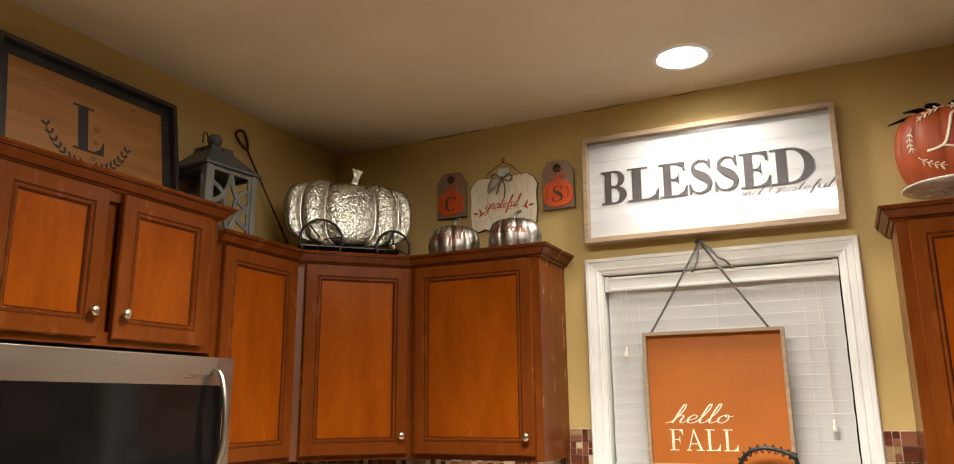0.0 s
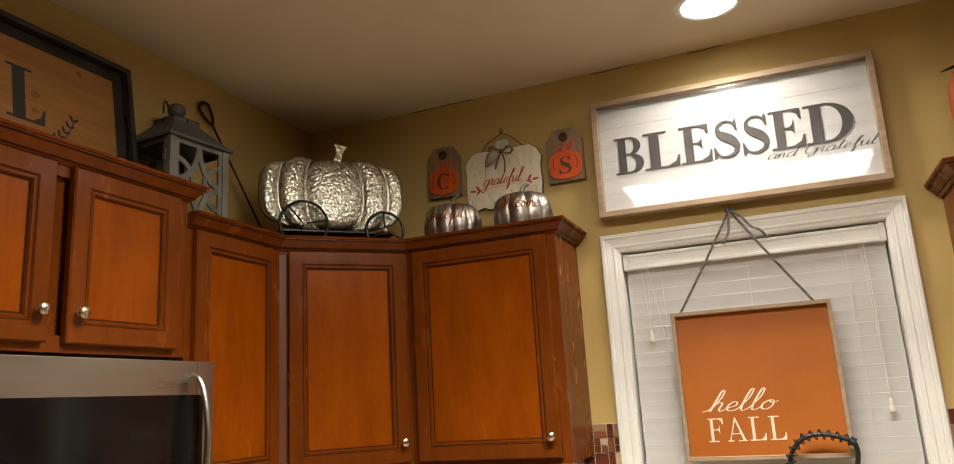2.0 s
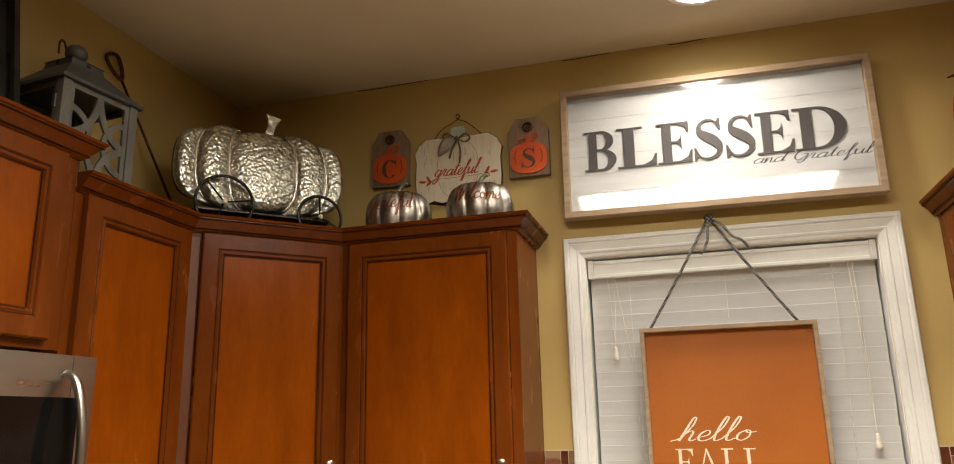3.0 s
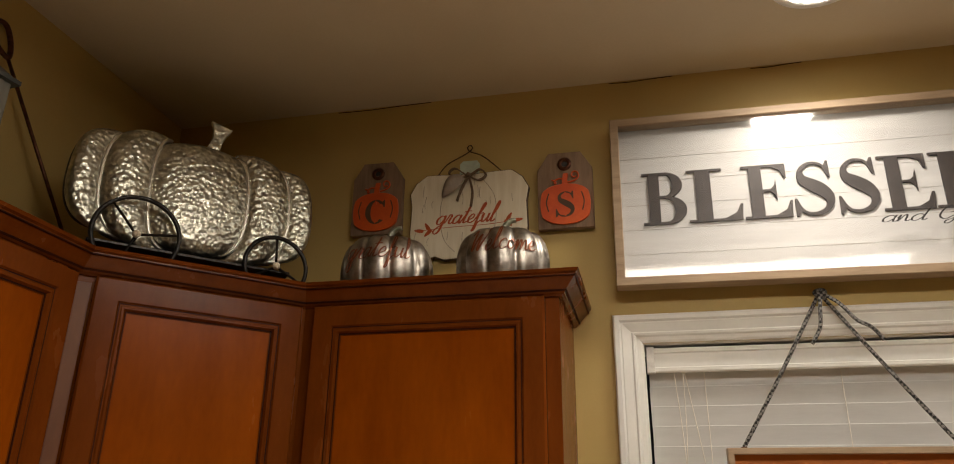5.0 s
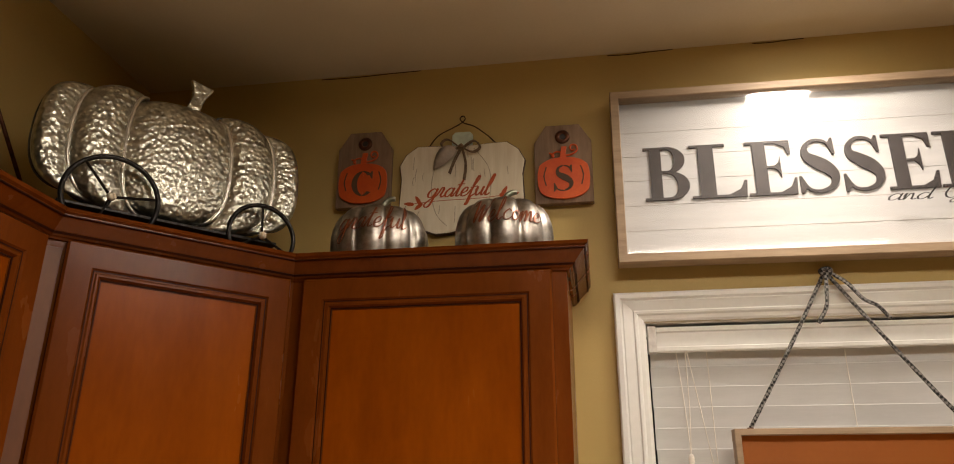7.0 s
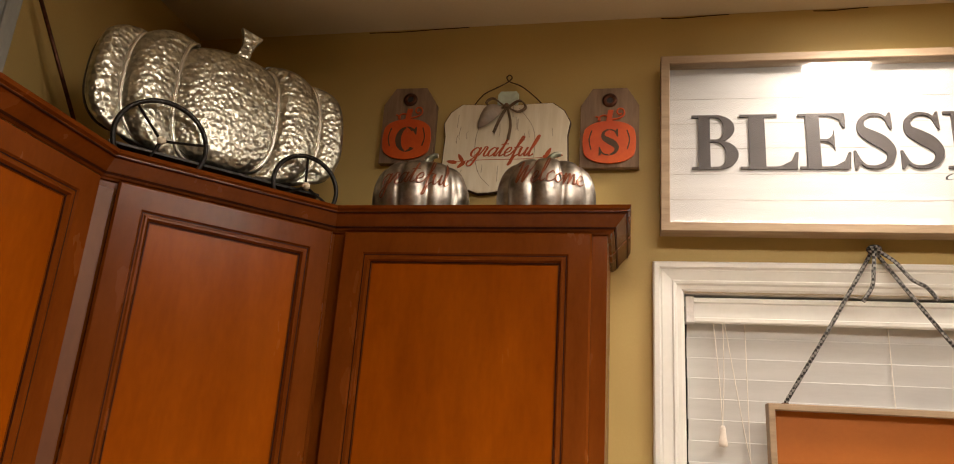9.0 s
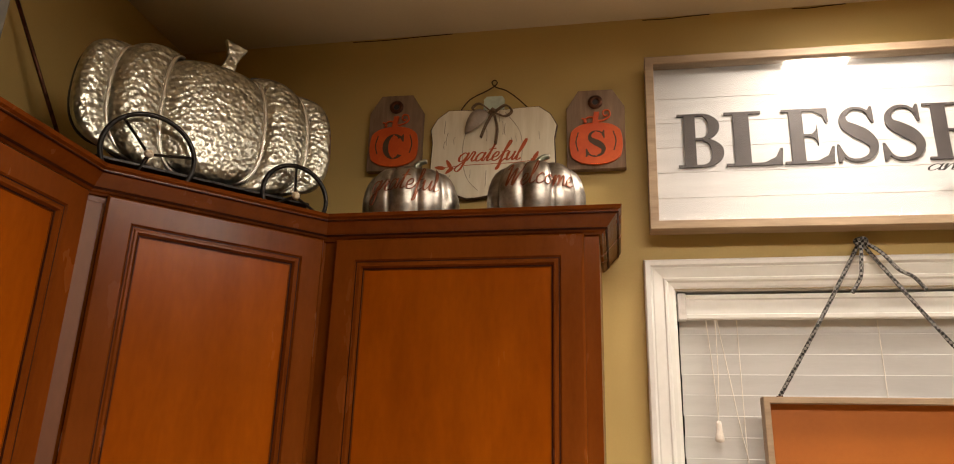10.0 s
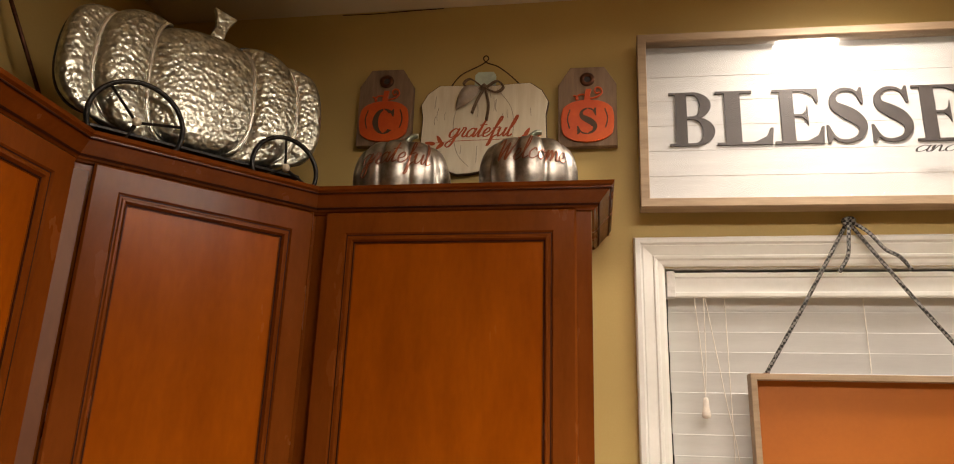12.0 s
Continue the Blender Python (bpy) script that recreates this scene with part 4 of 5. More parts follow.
for x, txt, wd in ((0.803, "grateful", 0.150), (1.068, "Welcome", 0.150)):
    t, zt = round_pumpkin("silver_pumpkin", pose(x, -0.195, ZT + 0.0005, 0, 0, 8 if txt == "Welcome" else 4), 0.104, 0.185, M_SILVER, M_PATINA,
                          "brushed silver metal pumpkin with copper writing, on the cabinet", 10, "pumpkin", "silver pumpkins")
    st = [(0, 0, zt - 0.012), (0.0, 0, zt + 0.016), (0.004, 0, zt + 0.034), (0.016, 0, zt + 0.046), (0.028, 0, zt + 0.048)]
    part("stem", tube(smooth_line(st, 5), [0.012 - 0.0058 * i / 20 for i in range(21)], 10, flat=0.8), M_PATINA, t, "curved greenish silver stem", True)
    wrap_text(t, txt, 0.0235, 0.0034, 0.104, 0.090, 0.185, M_COPPERINK, 0.148, "script", 10, 0.12)

# ---- galvanised pumpkin on wheels ----
PW, PH = 0.510, 0.284
gp = thing("metal_pumpkin", pose(0.455, -0.372, ZT + 0.001, 0, 0, 45) @ pose(-0.031, 0.0, 0.0, -4, 0, 0), "hammered galvanised metal pumpkin on spoked wheels, on the corner cabinet", "pumpkin decoration")
EDGES = [-90, -50.5, -23.5, 23.5, 50.5, 90]
LOBE_TOP = [0.98, 1.0, 0.93, 1.0, 0.98]


def shell(phi, psi, lift=0.0):
    """A point of the pressed front: phi across, psi up, in degrees."""
    k = max(i for i in range(5) if phi >= EDGES[i] - 1e-6)
    u = (phi - EDGES[k]) / (EDGES[k + 1] - EDGES[k])
    bulge = math.sin(math.pi * min(1, max(0, u))) ** 0.6
    s, c = math.sin(radians(psi)), math.cos(radians(psi))
    sx = math.sin(radians(phi))
    close = 0.60 + 0.23 * sx * sx if s > 0 else 0.42 + 0.26 * sx * sx
    x = PW / 2 * sx * (close + (1 - close) * abs(c) ** 0.7)
    top = LOBE_TOP[k] * (0.91 + 0.09 * bulge)
    z = PH / 2 * math.copysign(abs(s) ** 0.85, s) * top * (1 - 0.20 * abs(sx) ** 4)
    y = -(0.006 + 0.024 * math.cos(radians(phi)) ** 0.5 + 0.017 * bulge) * abs(c) ** 0.45 - lift
    return Vector((x, y, z + PH / 2 + 0.068))


for k in range(5):
    b = bmesh.new()
    nu, nv = 12, 30
    g = [[b.verts.new(shell(EDGES[k] + (EDGES[k + 1] - EDGES[k]) * (i / nu * 0.9998 + 0.0001), -90 + 180 * j / nv)) for j in range(nv + 1)] for i in range(nu + 1)]
    for i in range(nu):
        for j in range(nv):
            b.faces.new((g[i][j], g[i + 1][j], g[i + 1][j + 1], g[i][j + 1]))
    bmesh.ops.remove_doubles(b, verts=b.verts, dist=0.0003)
    part("lobe", b, M_ZINC, gp, smooth=True)
for e in EDGES[1:-1]:
    part("seam", tube([shell(e - 0.01, p, 0.002) for p in np.linspace(-86, 86, 34)], 0.0040, 8), M_SEAM, gp, "bright raised seam", True)
sil = [shell(-89.9, p) for p in np.linspace(-84, 84, 24)]
for s in (-1, 1):
    part("rim", tube([Vector((s * v.x, 0.0, v.z)) for v in sil], 0.003, 8), M_LANTERNTOP, gp, "dark rolled rim", True)
    part("rim", tube([shell(p, s * 89.5) for p in np.linspace(-89, 89, 60)], 0.003, 8), M_LANTERNTOP, gp, smooth=True)
back = [shell(-89.9, p) for p in np.linspace(-88, 88, 24)] + [shell(p, 88) for p in np.linspace(-80, 80, 24)] + [shell(89.9, p) for p in np.linspace(88, -88, 24)] + [shell(p, -88) for p in np.linspace(80, -80, 24)]
b = bmesh.new()
b.faces.new([b.verts.new((v.x, 0.002, v.z)) for v in back])
bmesh.ops.solidify(b, geom=b.faces[:], thickness=0.001)
part("back_plate", b, M_ZINC, gp)
zs = PH + 0.050
part("stem", slab([(-0.006, zs - 0.012), (0.028, zs - 0.008), (0.032, zs + 0.020), (0.040, zs + 0.042), (0.052, zs + 0.062), (0.004, zs + 0.074), (0.010, zs + 0.058), (0.011, zs + 0.036), (0.005, zs + 0.014)],
                  -0.026, -0.012, 0.002), M_ZINC, gp, "bent sheet-metal stem")
for u, r, spokes in ((-0.115, 0.081, (130, 10, 250)), (0.168, 0.067, (92, 212, 332))):
    y = -0.062
    w = part("wheel", tube([(u + r * math.cos(a), y, r * 0.995 + 0.004 + r * math.sin(a)) for a in np.linspace(0, 2 * math.pi, 49)[:-1]], 0.0048, 8, closed=True), M_BLACK, gp, "black metal wheel rim", True)
    for a in spokes:
        part("spoke", tube([(u, y, r + 0.004), (u + (r - 0.003) * math.cos(radians(a)), y, r + 0.004 + (r - 0.003) * math.sin(radians(a)))], 0.0026, 6), M_BLACK, w)
    hb = lathe([(0.0, -0.004), (0.007, -0.003), (0.0085, 0.002), (0.006, 0.008), (0.0, 0.010)], 16)
    bmesh.ops.transform(hb, matrix=pose(u, y - 0.002, r + 0.004, 90), verts=hb.verts)
    part("hub", hb, M_CREAM, w, "cream painted hub", True)
    part("axle", tube([(u, y, r + 0.004), (u, 0.03, r + 0.004)], 0.004, 8), M_BLACK, w)
part("rest", box(-0.2, 0.2, -0.06, 0.02, 0.058, 0.064, 0.001), M_BLACK, gp, "black metal rest under the pumpkin")
for x in (-0.18, 0.18):
    part("back_leg", tube([(x, 0.03, 0.0), (x, 0.025, 0.06)], 0.004, 8), M_BLACK, gp)

# ---- tray with a letter, on the raised cabinet ----
TW, TH = 0.632, 0.430
tr = thing("wooden_tray", WEST @ pose(-1.662, -(0.200 - XL), 2.1812, -8.5, 0, 0), "black-rimmed pine serving tray with a letter L, leaning on the wall", "tray")
part("board", box(0.010, TW - 0.010, 0.030, 0.040, 0.010, TH - 0.010), M_PINE, tr, "knotty pine base")
for z in (0.115, 0.222, 0.327):
    part("board_joint", box(0.012, TW - 0.012, 0.0296, 0.0305, z - 0.0006, z + 0.0006), M_KNOT, tr)
part("top_rim", box(0, TW, 0, 0.045, TH - 0.016, TH, 0.0015), M_BLACKWOOD, tr)
part("bottom_rim", box(0, TW, 0, 0.045, 0, 0.016, 0.0015), M_BLACKWOOD, tr)
for x in (0.0, TW - 0.016):
    b = box(x, x + 0.016, 0.0, 0.045, 0.0155, 0.165, 0.0012)
    box(x, x + 0.016, 0.0, 0.045, 0.272, TH - 0.0155, 0.0012, b)
    box(x, x + 0.016, 0.0, 0.013, 0.164, 0.273, bm=b)
    box(x, x + 0.016, 0.026, 0.045, 0.164, 0.273, bm=b)
    part("side_rim", b, M_BLACKWOOD, tr, "black rim with a handle slot")
for x0, x1, z0, z1 in ((0.016, 0.046, 0.016, TH - 0.016), (TW - 0.046, TW - 0.016, 0.016, TH - 0.016), (0.046, TW - 0.046, TH - 0.046, TH - 0.016), (0.046, TW - 0.046, 0.016, 0.030)):
    part("inner_band", box(x0, x1, 0.0265, 0.031, z0, z1, 0.0008), M_BLACKWOOD, tr)
b, tw = serif_text("L", 0.150, 0.0008, 0.95)
part("letter", move(b, 0.252, 0.0298, 0.158), M_INK, tr, "black capital letter")
for x, z, r in ((0.333, 0.243, 0.013), (0.331, 0.196, 0.010), (0.322, 0.140, 0.011), (0.47, 0.36, 0.009)):
    part("knot", slab([(x + r * math.cos(q), z + 0.8 * r * math.sin(q)) for q in np.linspace(0, 2 * math.pi, 15)[:-1]], 0.0295, 0.0304), M_KNOT, tr, "reddish knot in the pine")
for s in (-1, 1):
    b = bmesh.new()
    ribbon([(0.305 + s * 0.010, 0.112), (0.305 + s * 0.06, 0.118), (0.305 + s * 0.115, 0.150), (0.305 + s * 0.142, 0.205)], 0.0022, b, 0.0292, 0.0300, 1.0)
    part("sprig_stem", b, M_INK, tr)
    for i in range(8):
        t = i / 7
        cx, cz = 0.305 + s * (0.02 + 0.118 * t ** 0.85), 0.113 + 0.088 * t ** 1.9
        for side in (-1, 1):
            a = radians(20 + 55 * t + side * 42)
            L = []
            for k in range(8):
                q = 2 * math.pi * k / 8
                lx, lz = 0.0105 + 0.0105 * math.cos(q), 0.0042 * math.sin(q)
                L.append((cx + s * (lx * math.cos(a) - lz * math.sin(a)), cz + lx * math.sin(a) + lz * math.cos(a)))
            part("sprig_leaf", slab(L, 0.0291, 0.0299), M_INK, tr)

# ---- lantern ----
ln = thing("lantern", pose(0.184, -0.890, ZT + 0.0005, 0, 0, 84), "grey-washed wooden lantern with a metal roof and cut-out sides", "lantern")
BW, BH = 0.099, 0.275
part("base", box(-BW - 0.008, BW + 0.008, -BW - 0.008, BW + 0.008, 0, 0.020, 0.002), M_LANTERN, ln)
for sx in (-1, 1):
    for sy in (-1, 1):
        part("post", box(sx * BW - 0.012, sx * BW + 0.012, sy * BW - 0.012, sy * BW + 0.012, 0.020, BH, 0.0015), M_LANTERN, ln)


def fretwork(m, cut):
    w, h = 2 * BW - 0.022, BH - 0.022
    b = ring(w, h, [(0, 0.004), (0, -0.004), (0.013, -0.004), (0.013, 0.004)])
    bmesh.ops.translate(b, verts=b.verts, vec=(-w / 2, 0, 0))
    if cut:
        k = 0
        for cx, cz, a0 in ((-w / 2, 0, 0), (w / 2, 0, 90), (w / 2, h, 180), (-w / 2, h, 270)):
            for q in arc_band(cx, cz, 0.50 * w + 0.008, 0.5 * h + 0.006, 0.50 * w - 0.009, 0.5 * h - 0.012, a0, a0 + 90, 12):
                k += 1
                slab(q, -0.0036 - 0.00002 * (k % 2), 0.0036, bm=b)
        for cx, a0 in ((-w / 2, -90), (w / 2, 90)):
            for q in arc_band(cx, h / 2, 0.42 * w, 0.30 * h, 0.42 * w - 0.014, 0.30 * h - 0.016, a0, a0 + 180, 16):
                k += 1
                slab(q, -0.0030 - 0.00002 * (k % 2), 0.0030, bm=b)
    bmesh.ops.transform(b, matrix=m, verts=b.verts)
    part("fretwork" if cut else "door_frame", b, M_LANTERN, ln)


for a in (0, 90, 180, 270):
    fretwork(pose(0, 0, 0.021, 0, 0, a) @ pose(0, -BW - 0.003, 0), a in (0, 180))
part("latch", box(-BW - 0.016, -BW - 0.010, -BW + 0.006, -BW + 0.016, 0.20, 0.235, 0.001), M_LANTERNTOP, ln)


def frustum(w0, w1, z0, z1, bm=None):
    b = bm or bmesh.new()
    l = [b.verts.new((x * w0, y * w0, z0)) for x, y in ((-1, -1), (1, -1), (1, 1), (-1, 1))]
    h = [b.verts.new((x * w1, y * w1, z1)) for x, y in ((-1, -1), (1, -1), (1, 1), (-1, 1))]
    b.faces.new(l[::-1]), b.faces.new(h)
    for i in range(4):
        b.faces.new((l[i], l[(i + 1) % 4], h[(i + 1) % 4], h[i]))
    return b


rf = part("roof", frustum(BW + 0.022, BW + 0.022, BH, BH + 0.008), M_LANTERNTOP, ln, "grey metal roof")
part("roof_slope", frustum(BW + 0.018, 0.050, BH + 0.0078, BH + 0.078), M_LANTERNTOP, rf)
part("chimney", frustum(0.050, 0.046, BH + 0.0775, BH + 0.096), M_LANTERNTOP, rf)
part("chimney_cap", frustum(0.050, 0.028, BH + 0.0955, BH + 0.104), M_LANTERNTOP, rf)
for a in (0, 90, 180, 270):
    b = lathe([(0.0, 0.0), (0.006, 0.0), (0.006, 0.001), (0.0, 0.001)], 14)
    bmesh.ops.transform(b, matrix=pose(0, 0, 0, 0, 0, a) @ pose(0, -0.0492, BH + 0.087, 90), verts=b.verts)
    part("vent_hole", b, M_INK, rf)
part("finial", lathe([(0.0, BH + 0.101), (0.010, BH + 0.101), (0.009, BH + 0.108), (0.020, BH + 0.114), (0.027, BH + 0.126), (0.027, BH + 0.138), (0.020, BH + 0.150), (0.008, BH + 0.156), (0.0, BH + 0.157)], 24), M_LANTERNTOP, rf, "round finial", True)
part("ring_handle", tube([(0.036 * math.cos(a) - 0.030, 0.010 + 0.030 * math.cos(a), BH + 0.118 + 0.036 * math.sin(a)) for a in np.linspace(-0.9, 3.6, 22)], 0.0028, 8), M_WIRE, rf, "wire carrying handle", True)

# ---- little shovel ----
sh = thing("hand_shovel", pose(0, 0, 0), "thin bronzed iron shovel with a loop handle, leaning on the wall", "shovel")
top, foot_ = Vector((0.088, -0.625, 2.576)), Vector((0.158, -0.352, ZT + 0.012))
ax = (top - foot_).normalized()
part("shaft", tube([foot_, foot_ + (top - foot_) * 0.5, top], 0.0042, 10), M_BRONZE, sh, smooth=True)
side = ax.cross(Vector((1, 0, 0))).normalized()
loop = [(0, 0), (0.014, 0.016), (0.024, 0.046), (0.024, 0.070), (0.010, 0.079), (-0.010, 0.079), (-0.024, 0.070), (-0.024, 0.046), (-0.014, 0.016)]
part("handle", tube(smooth_line([top + side * u + ax * v for u, v in loop], 5, True), 0.0058, 10, closed=True), M_BRONZE, sh, "open loop handle", True)
b = slab([(-0.03, 0.0), (0.03, 0.0), (0.036, -0.006), (0.036, -0.075), (-0.036, -0.075), (-0.036, -0.006)], -0.002, 0.002, 0.001)
bmesh.ops.transform(b, matrix=pose(foot_.x - 0.004, foot_.y + 0.03, ZT + 0.005, 78, 0, 60), verts=b.verts)
part("blade", b, M_BRONZE, sh)

# ---- orange pumpkin on a cake stand ----
PX, PY = 2.528, -0.172
cs = thing("cake_stand", pose(PX, PY, ZT + 0.0005), "white ceramic pedestal cake stand on the cabinet", "cake stand")
part("plate", lathe([(0.0, 0.094), (0.12, 0.095), (0.143, 0.100), (0.147, 0.104), (0.143, 0.107), (0.12, 0.102), (0.0, 0.102)], 48), M_PLATE, cs, smooth=True)
part("foot", lathe([(0.0, 0.0), (0.062, 0.0), (0.064, 0.006), (0.040, 0.016), (0.022, 0.035), (0.018, 0.065), (0.026, 0.088), (0.04, 0.0945), (0.0, 0.0945)], 32), M_PLATE, cs, smooth=True)
op, zt = round_pumpkin("orange_pumpkin", pose(PX, PY, ZT + 0.103, 0, 0, -12), 0.151, 0.275, M_CLAYPUMP, M_STEMBROWN,
                       "painted orange pumpkin with a cream letter L and leaf wreath", 12, "pumpkin", dent=0.05, power=0.46)
part("stem", tube(smooth_line([(0, 0, zt - 0.02), (0.0, 0, zt + 0.008), (-0.006, -0.004, zt + 0.026), (-0.018, -0.008, zt + 0.034)], 5), [0.019 - 0.0006 * i for i in range(16)], 10), M_STEMBROWN, op, "short brown stem", True)


def on_pumpkin(x, z, lift=0.0012, r=0.151, h=0.275):
    q = min(0.97, abs(2 * (z + 0.012) / h - 1))
    rad = r * (1 - q * q) ** 0.23 * 0.985 + lift
    a = x / r
    return Vector((rad * math.sin(a), -rad * math.cos(a), z))


def painted(name, pts, pen, label=""):
    line = smooth_line([(x, 0, z) for x, z in pts], 6)
    part(name, tube([on_pumpkin(p.x, p.z) for p in line], pen, 8, flat=0.5), M_CREAM, op, label, True)


painted("letter", [(0.046, 0.199), (0.029, 0.188), (0.018, 0.147), (0.004, 0.104), (-0.020, 0.090), (-0.047, 0.088)], 0.0078, "cream script letter")
painted("letter", [(-0.004, 0.095), (0.028, 0.085), (0.053, 0.075), (0.070, 0.080), (0.078, 0.103)], 0.0070)
for a0 in (-20, 35, 90, 152, 214, 284):
    arc = [(0.012 + 0.112 * math.cos(radians(a)), 0.128 + 0.092 * math.sin(radians(a))) for a in np.linspace(a0, a0 + 50, 6)]
    painted("wreath_stem", arc, 0.0024)
    for i in (1, 2, 3, 4):
        for side in (-1, 1):
            a = a0 + 9.5 * i
            ang = radians(a + 90 + side * 40)
            x, z = 0.012 + 0.112 * math.cos(radians(a)), 0.128 + 0.092 * math.sin(radians(a))
            c = [on_pumpkin(x + t * 0.017 * math.cos(ang), z + t * 0.017 * math.sin(ang)) for t in (0, 0.3, 0.6, 0.85, 1.0)]
            part("wreath_leaf", tube(c, [0.0015, 0.0046, 0.0060, 0.0046, 0.001], 8, flat=0.4), M_CREAM, op, smooth=True)
for a, ln_, dz in ((198, 0.150, -0.002), (222, 0.125, 0.010), (250, 0.09, 0.012), (300, 0.11, 0.008), (20, 0.12, 0.0), (340, 0.13, 0.004), (120, 0.10, 0.0)):
    b = bmesh.new()
    rows = []
    ca, sa = math.cos(radians(a)), math.sin(radians(a))
    for i in range(9):
        t = i / 8
        wd = 0.025 * math.sin(math.pi * (0.06 + 0.94 * t)) ** 0.8 * (1 + 0.18 * math.sin(9 * t))
        r_ = 0.012 + ln_ * t
        zc = zt + 0.012 + 0.018 * math.sin(2.2 * t) + dz * t - 0.25 * max(0, r_ - 0.09)
        rows.append([b.verts.new((r_ * ca - s * wd * sa, r_ * sa + s * wd * ca, zc - abs(s) * 0.004)) for s in (-1, 0, 1)])
    for l, m in zip(rows, rows[1:]):
        b.faces.new((l[0], l[1], m[1], m[0])), b.faces.new((l[1], l[2], m[2], m[1]))
    bmesh.ops.solidify(b, geom=b.faces[:], thickness=0.0012)
    part("leaf", b, M_STEMBROWN, op, "brown cloth leaf", True)

# ---- microwave ----
MX0, MX1, MF, MZ0, MZ1 = YM - 0.763, YM - 0.003, -0.385, 1.312, 1.716
mw = thing("microwave", WEST, "stainless steel over-the-range microwave with a black glass door, under the cabinet", "microwave")
part("body", box(MX0, MX1, MF + 0.022, -0.002, MZ0, MZ1, 0.002), M_STEEL, mw)
MC = (MX0 + MX1) / 2 + 0.02


def sill(x, dz=0.0):
    return 1.352 + 0.36 * (x - MC) ** 2 + dz


xs = np.linspace(MX0 + 0.02, MX1 - 0.048, 25)
d = part("door", slab([(x, sill(x, -0.016)) for x in np.linspace(MX0, MX1 - 0.0005, 25)] + [(MX1 - 0.0005, MZ1 - 0.001), (MX0, MZ1 - 0.001)], MF, MF + 0.0215, 0.0015), M_STEEL, mw, "brushed steel door")
part("window", slab([(x, sill(x)) for x in xs] + [(MX1 - 0.048, 1.632), (MX0 + 0.02, 1.632)], MF - 0.0016, MF + 0.002), M_BLACKGLASS, d, "black glass window")
part("seam", box(MX1 - 0.0635, MX1 - 0.0625, MF - 0.0004, MF + 0.001, 1.633, MZ1 - 0.002), M_INK, d)
part("handle_recess", slab([(MX1 - 0.052, 1.43), (MX1 - 0.041, 1.43), (MX1 - 0.041, 1.622), (MX1 - 0.052, 1.628)], MF - 0.0022, MF + 0.001, 0.0008), M_BLACKGLASS, d)
hx = MX1 - 0.078
hp = smooth_line([(hx - 0.004, MF - 0.004, 1.678), (hx, MF - 0.026, 1.664), (hx + 0.001, MF - 0.046, 1.60), (hx + 0.001, MF - 0.054, 1.52), (hx, MF - 0.046, 1.44), (hx - 0.002, MF - 0.024, 1.375), (hx - 0.006, MF - 0.004, 1.358)], 6)
part("handle", tube(hp, 0.0105, 14, flat=0.8), M_STEEL, d, "bowed steel handle", True)
p = part("control_panel", slab([(x, sill(x, -0.017)) for x in np.linspace(MX0 + 0.02, MX1 - 0.075, 20)] + [(MX1 - 0.075, MZ0 + 0.006), (MX0 + 0.02, MZ0 + 0.006)], MF + 0.0005, MF + 0.0215), M_BLACKGLASS, mw, "black control panel")
part("side_strip", box(MX1 - 0.0745, MX1 - 0.0005, MF + 0.0008, MF + 0.0214, MZ0, sill(MX1 - 0.075, -0.016)), M_STEEL, mw)
M_KEYS = plain("grey_print", (0.45, 0.44, 0.42), 0.6)
for r_ in range(2):
    for i in range(12):
        x = MX1 - 0.11 - i * 0.034
        part("key_mark", box(x, x + (0.018 if i % 3 else 0.010), MF + 0.0001, MF + 0.0008, sill(x, -0.030 - 0.014 * r_), sill(x, -0.026 - 0.014 * r_)), M_KEYS, p)

# ---- worktop and what stands on it ----
CZ = 0.912
b = box(XL + 0.002, XR - 0.3, -0.645, -0.002, CZ - 0.035, CZ, 0.004)
box(XL + 0.002, XL + 0.645, YM + 0.003, -0.643, CZ - 0.035, CZ, 0.004, b)
tagged(link("countertop", b, M_COUNTER), "speckled brown granite worktop along two walls", "countertop")
for x0, x1, y0, y1 in ((XL + 0.652, XR - 0.32, -0.60, -0.004), (XL + 0.004, XL + 0.600, YM + 0.01, -0.004)):
    c = thing("base_cabinet", pose(0, 0, 0), "reddish-brown wooden base cabinet under the worktop", "cabinet", "base cabinets")
    part("body", box(x0, x1, y0, y1, 0.09, CZ - 0.036, 0.002), M_WOOD, c)
    part("plinth", box(x0, x1 - 0.06, y0 + 0.06, y1, 0.0, 0.0895), M_BROWNEDGE, c)

# spring tap
FX, FY = 1.806, -0.090
fc = thing("kitchen_faucet", pose(FX, FY, CZ + 0.0005), "matt black spring-neck kitchen tap at the window", "faucet")
part("base", lathe([(0.0, 0), (0.027, 0), (0.027, 0.006), (0.018, 0.012), (0.0145, 0.03), (0.0145, 0.352), (0.0125, 0.358), (0.0, 0.358)], 24), M_SPRAY, fc, smooth=True)
neck = smooth_line([(0, 0, 0.35), (0.0, -0.001, 0.40), (0.010, -0.002, 0.455), (0.045, -0.004, 0.497), (0.095, -0.006, 0.509), (0.145, -0.008, 0.500), (0.178, -0.010, 0.486)], 8)
part("hose", tube(neck, 0.0068, 10), M_SPRAY, fc, smooth=True)
turns = []
n = 26 * 12
cum = [0.0]
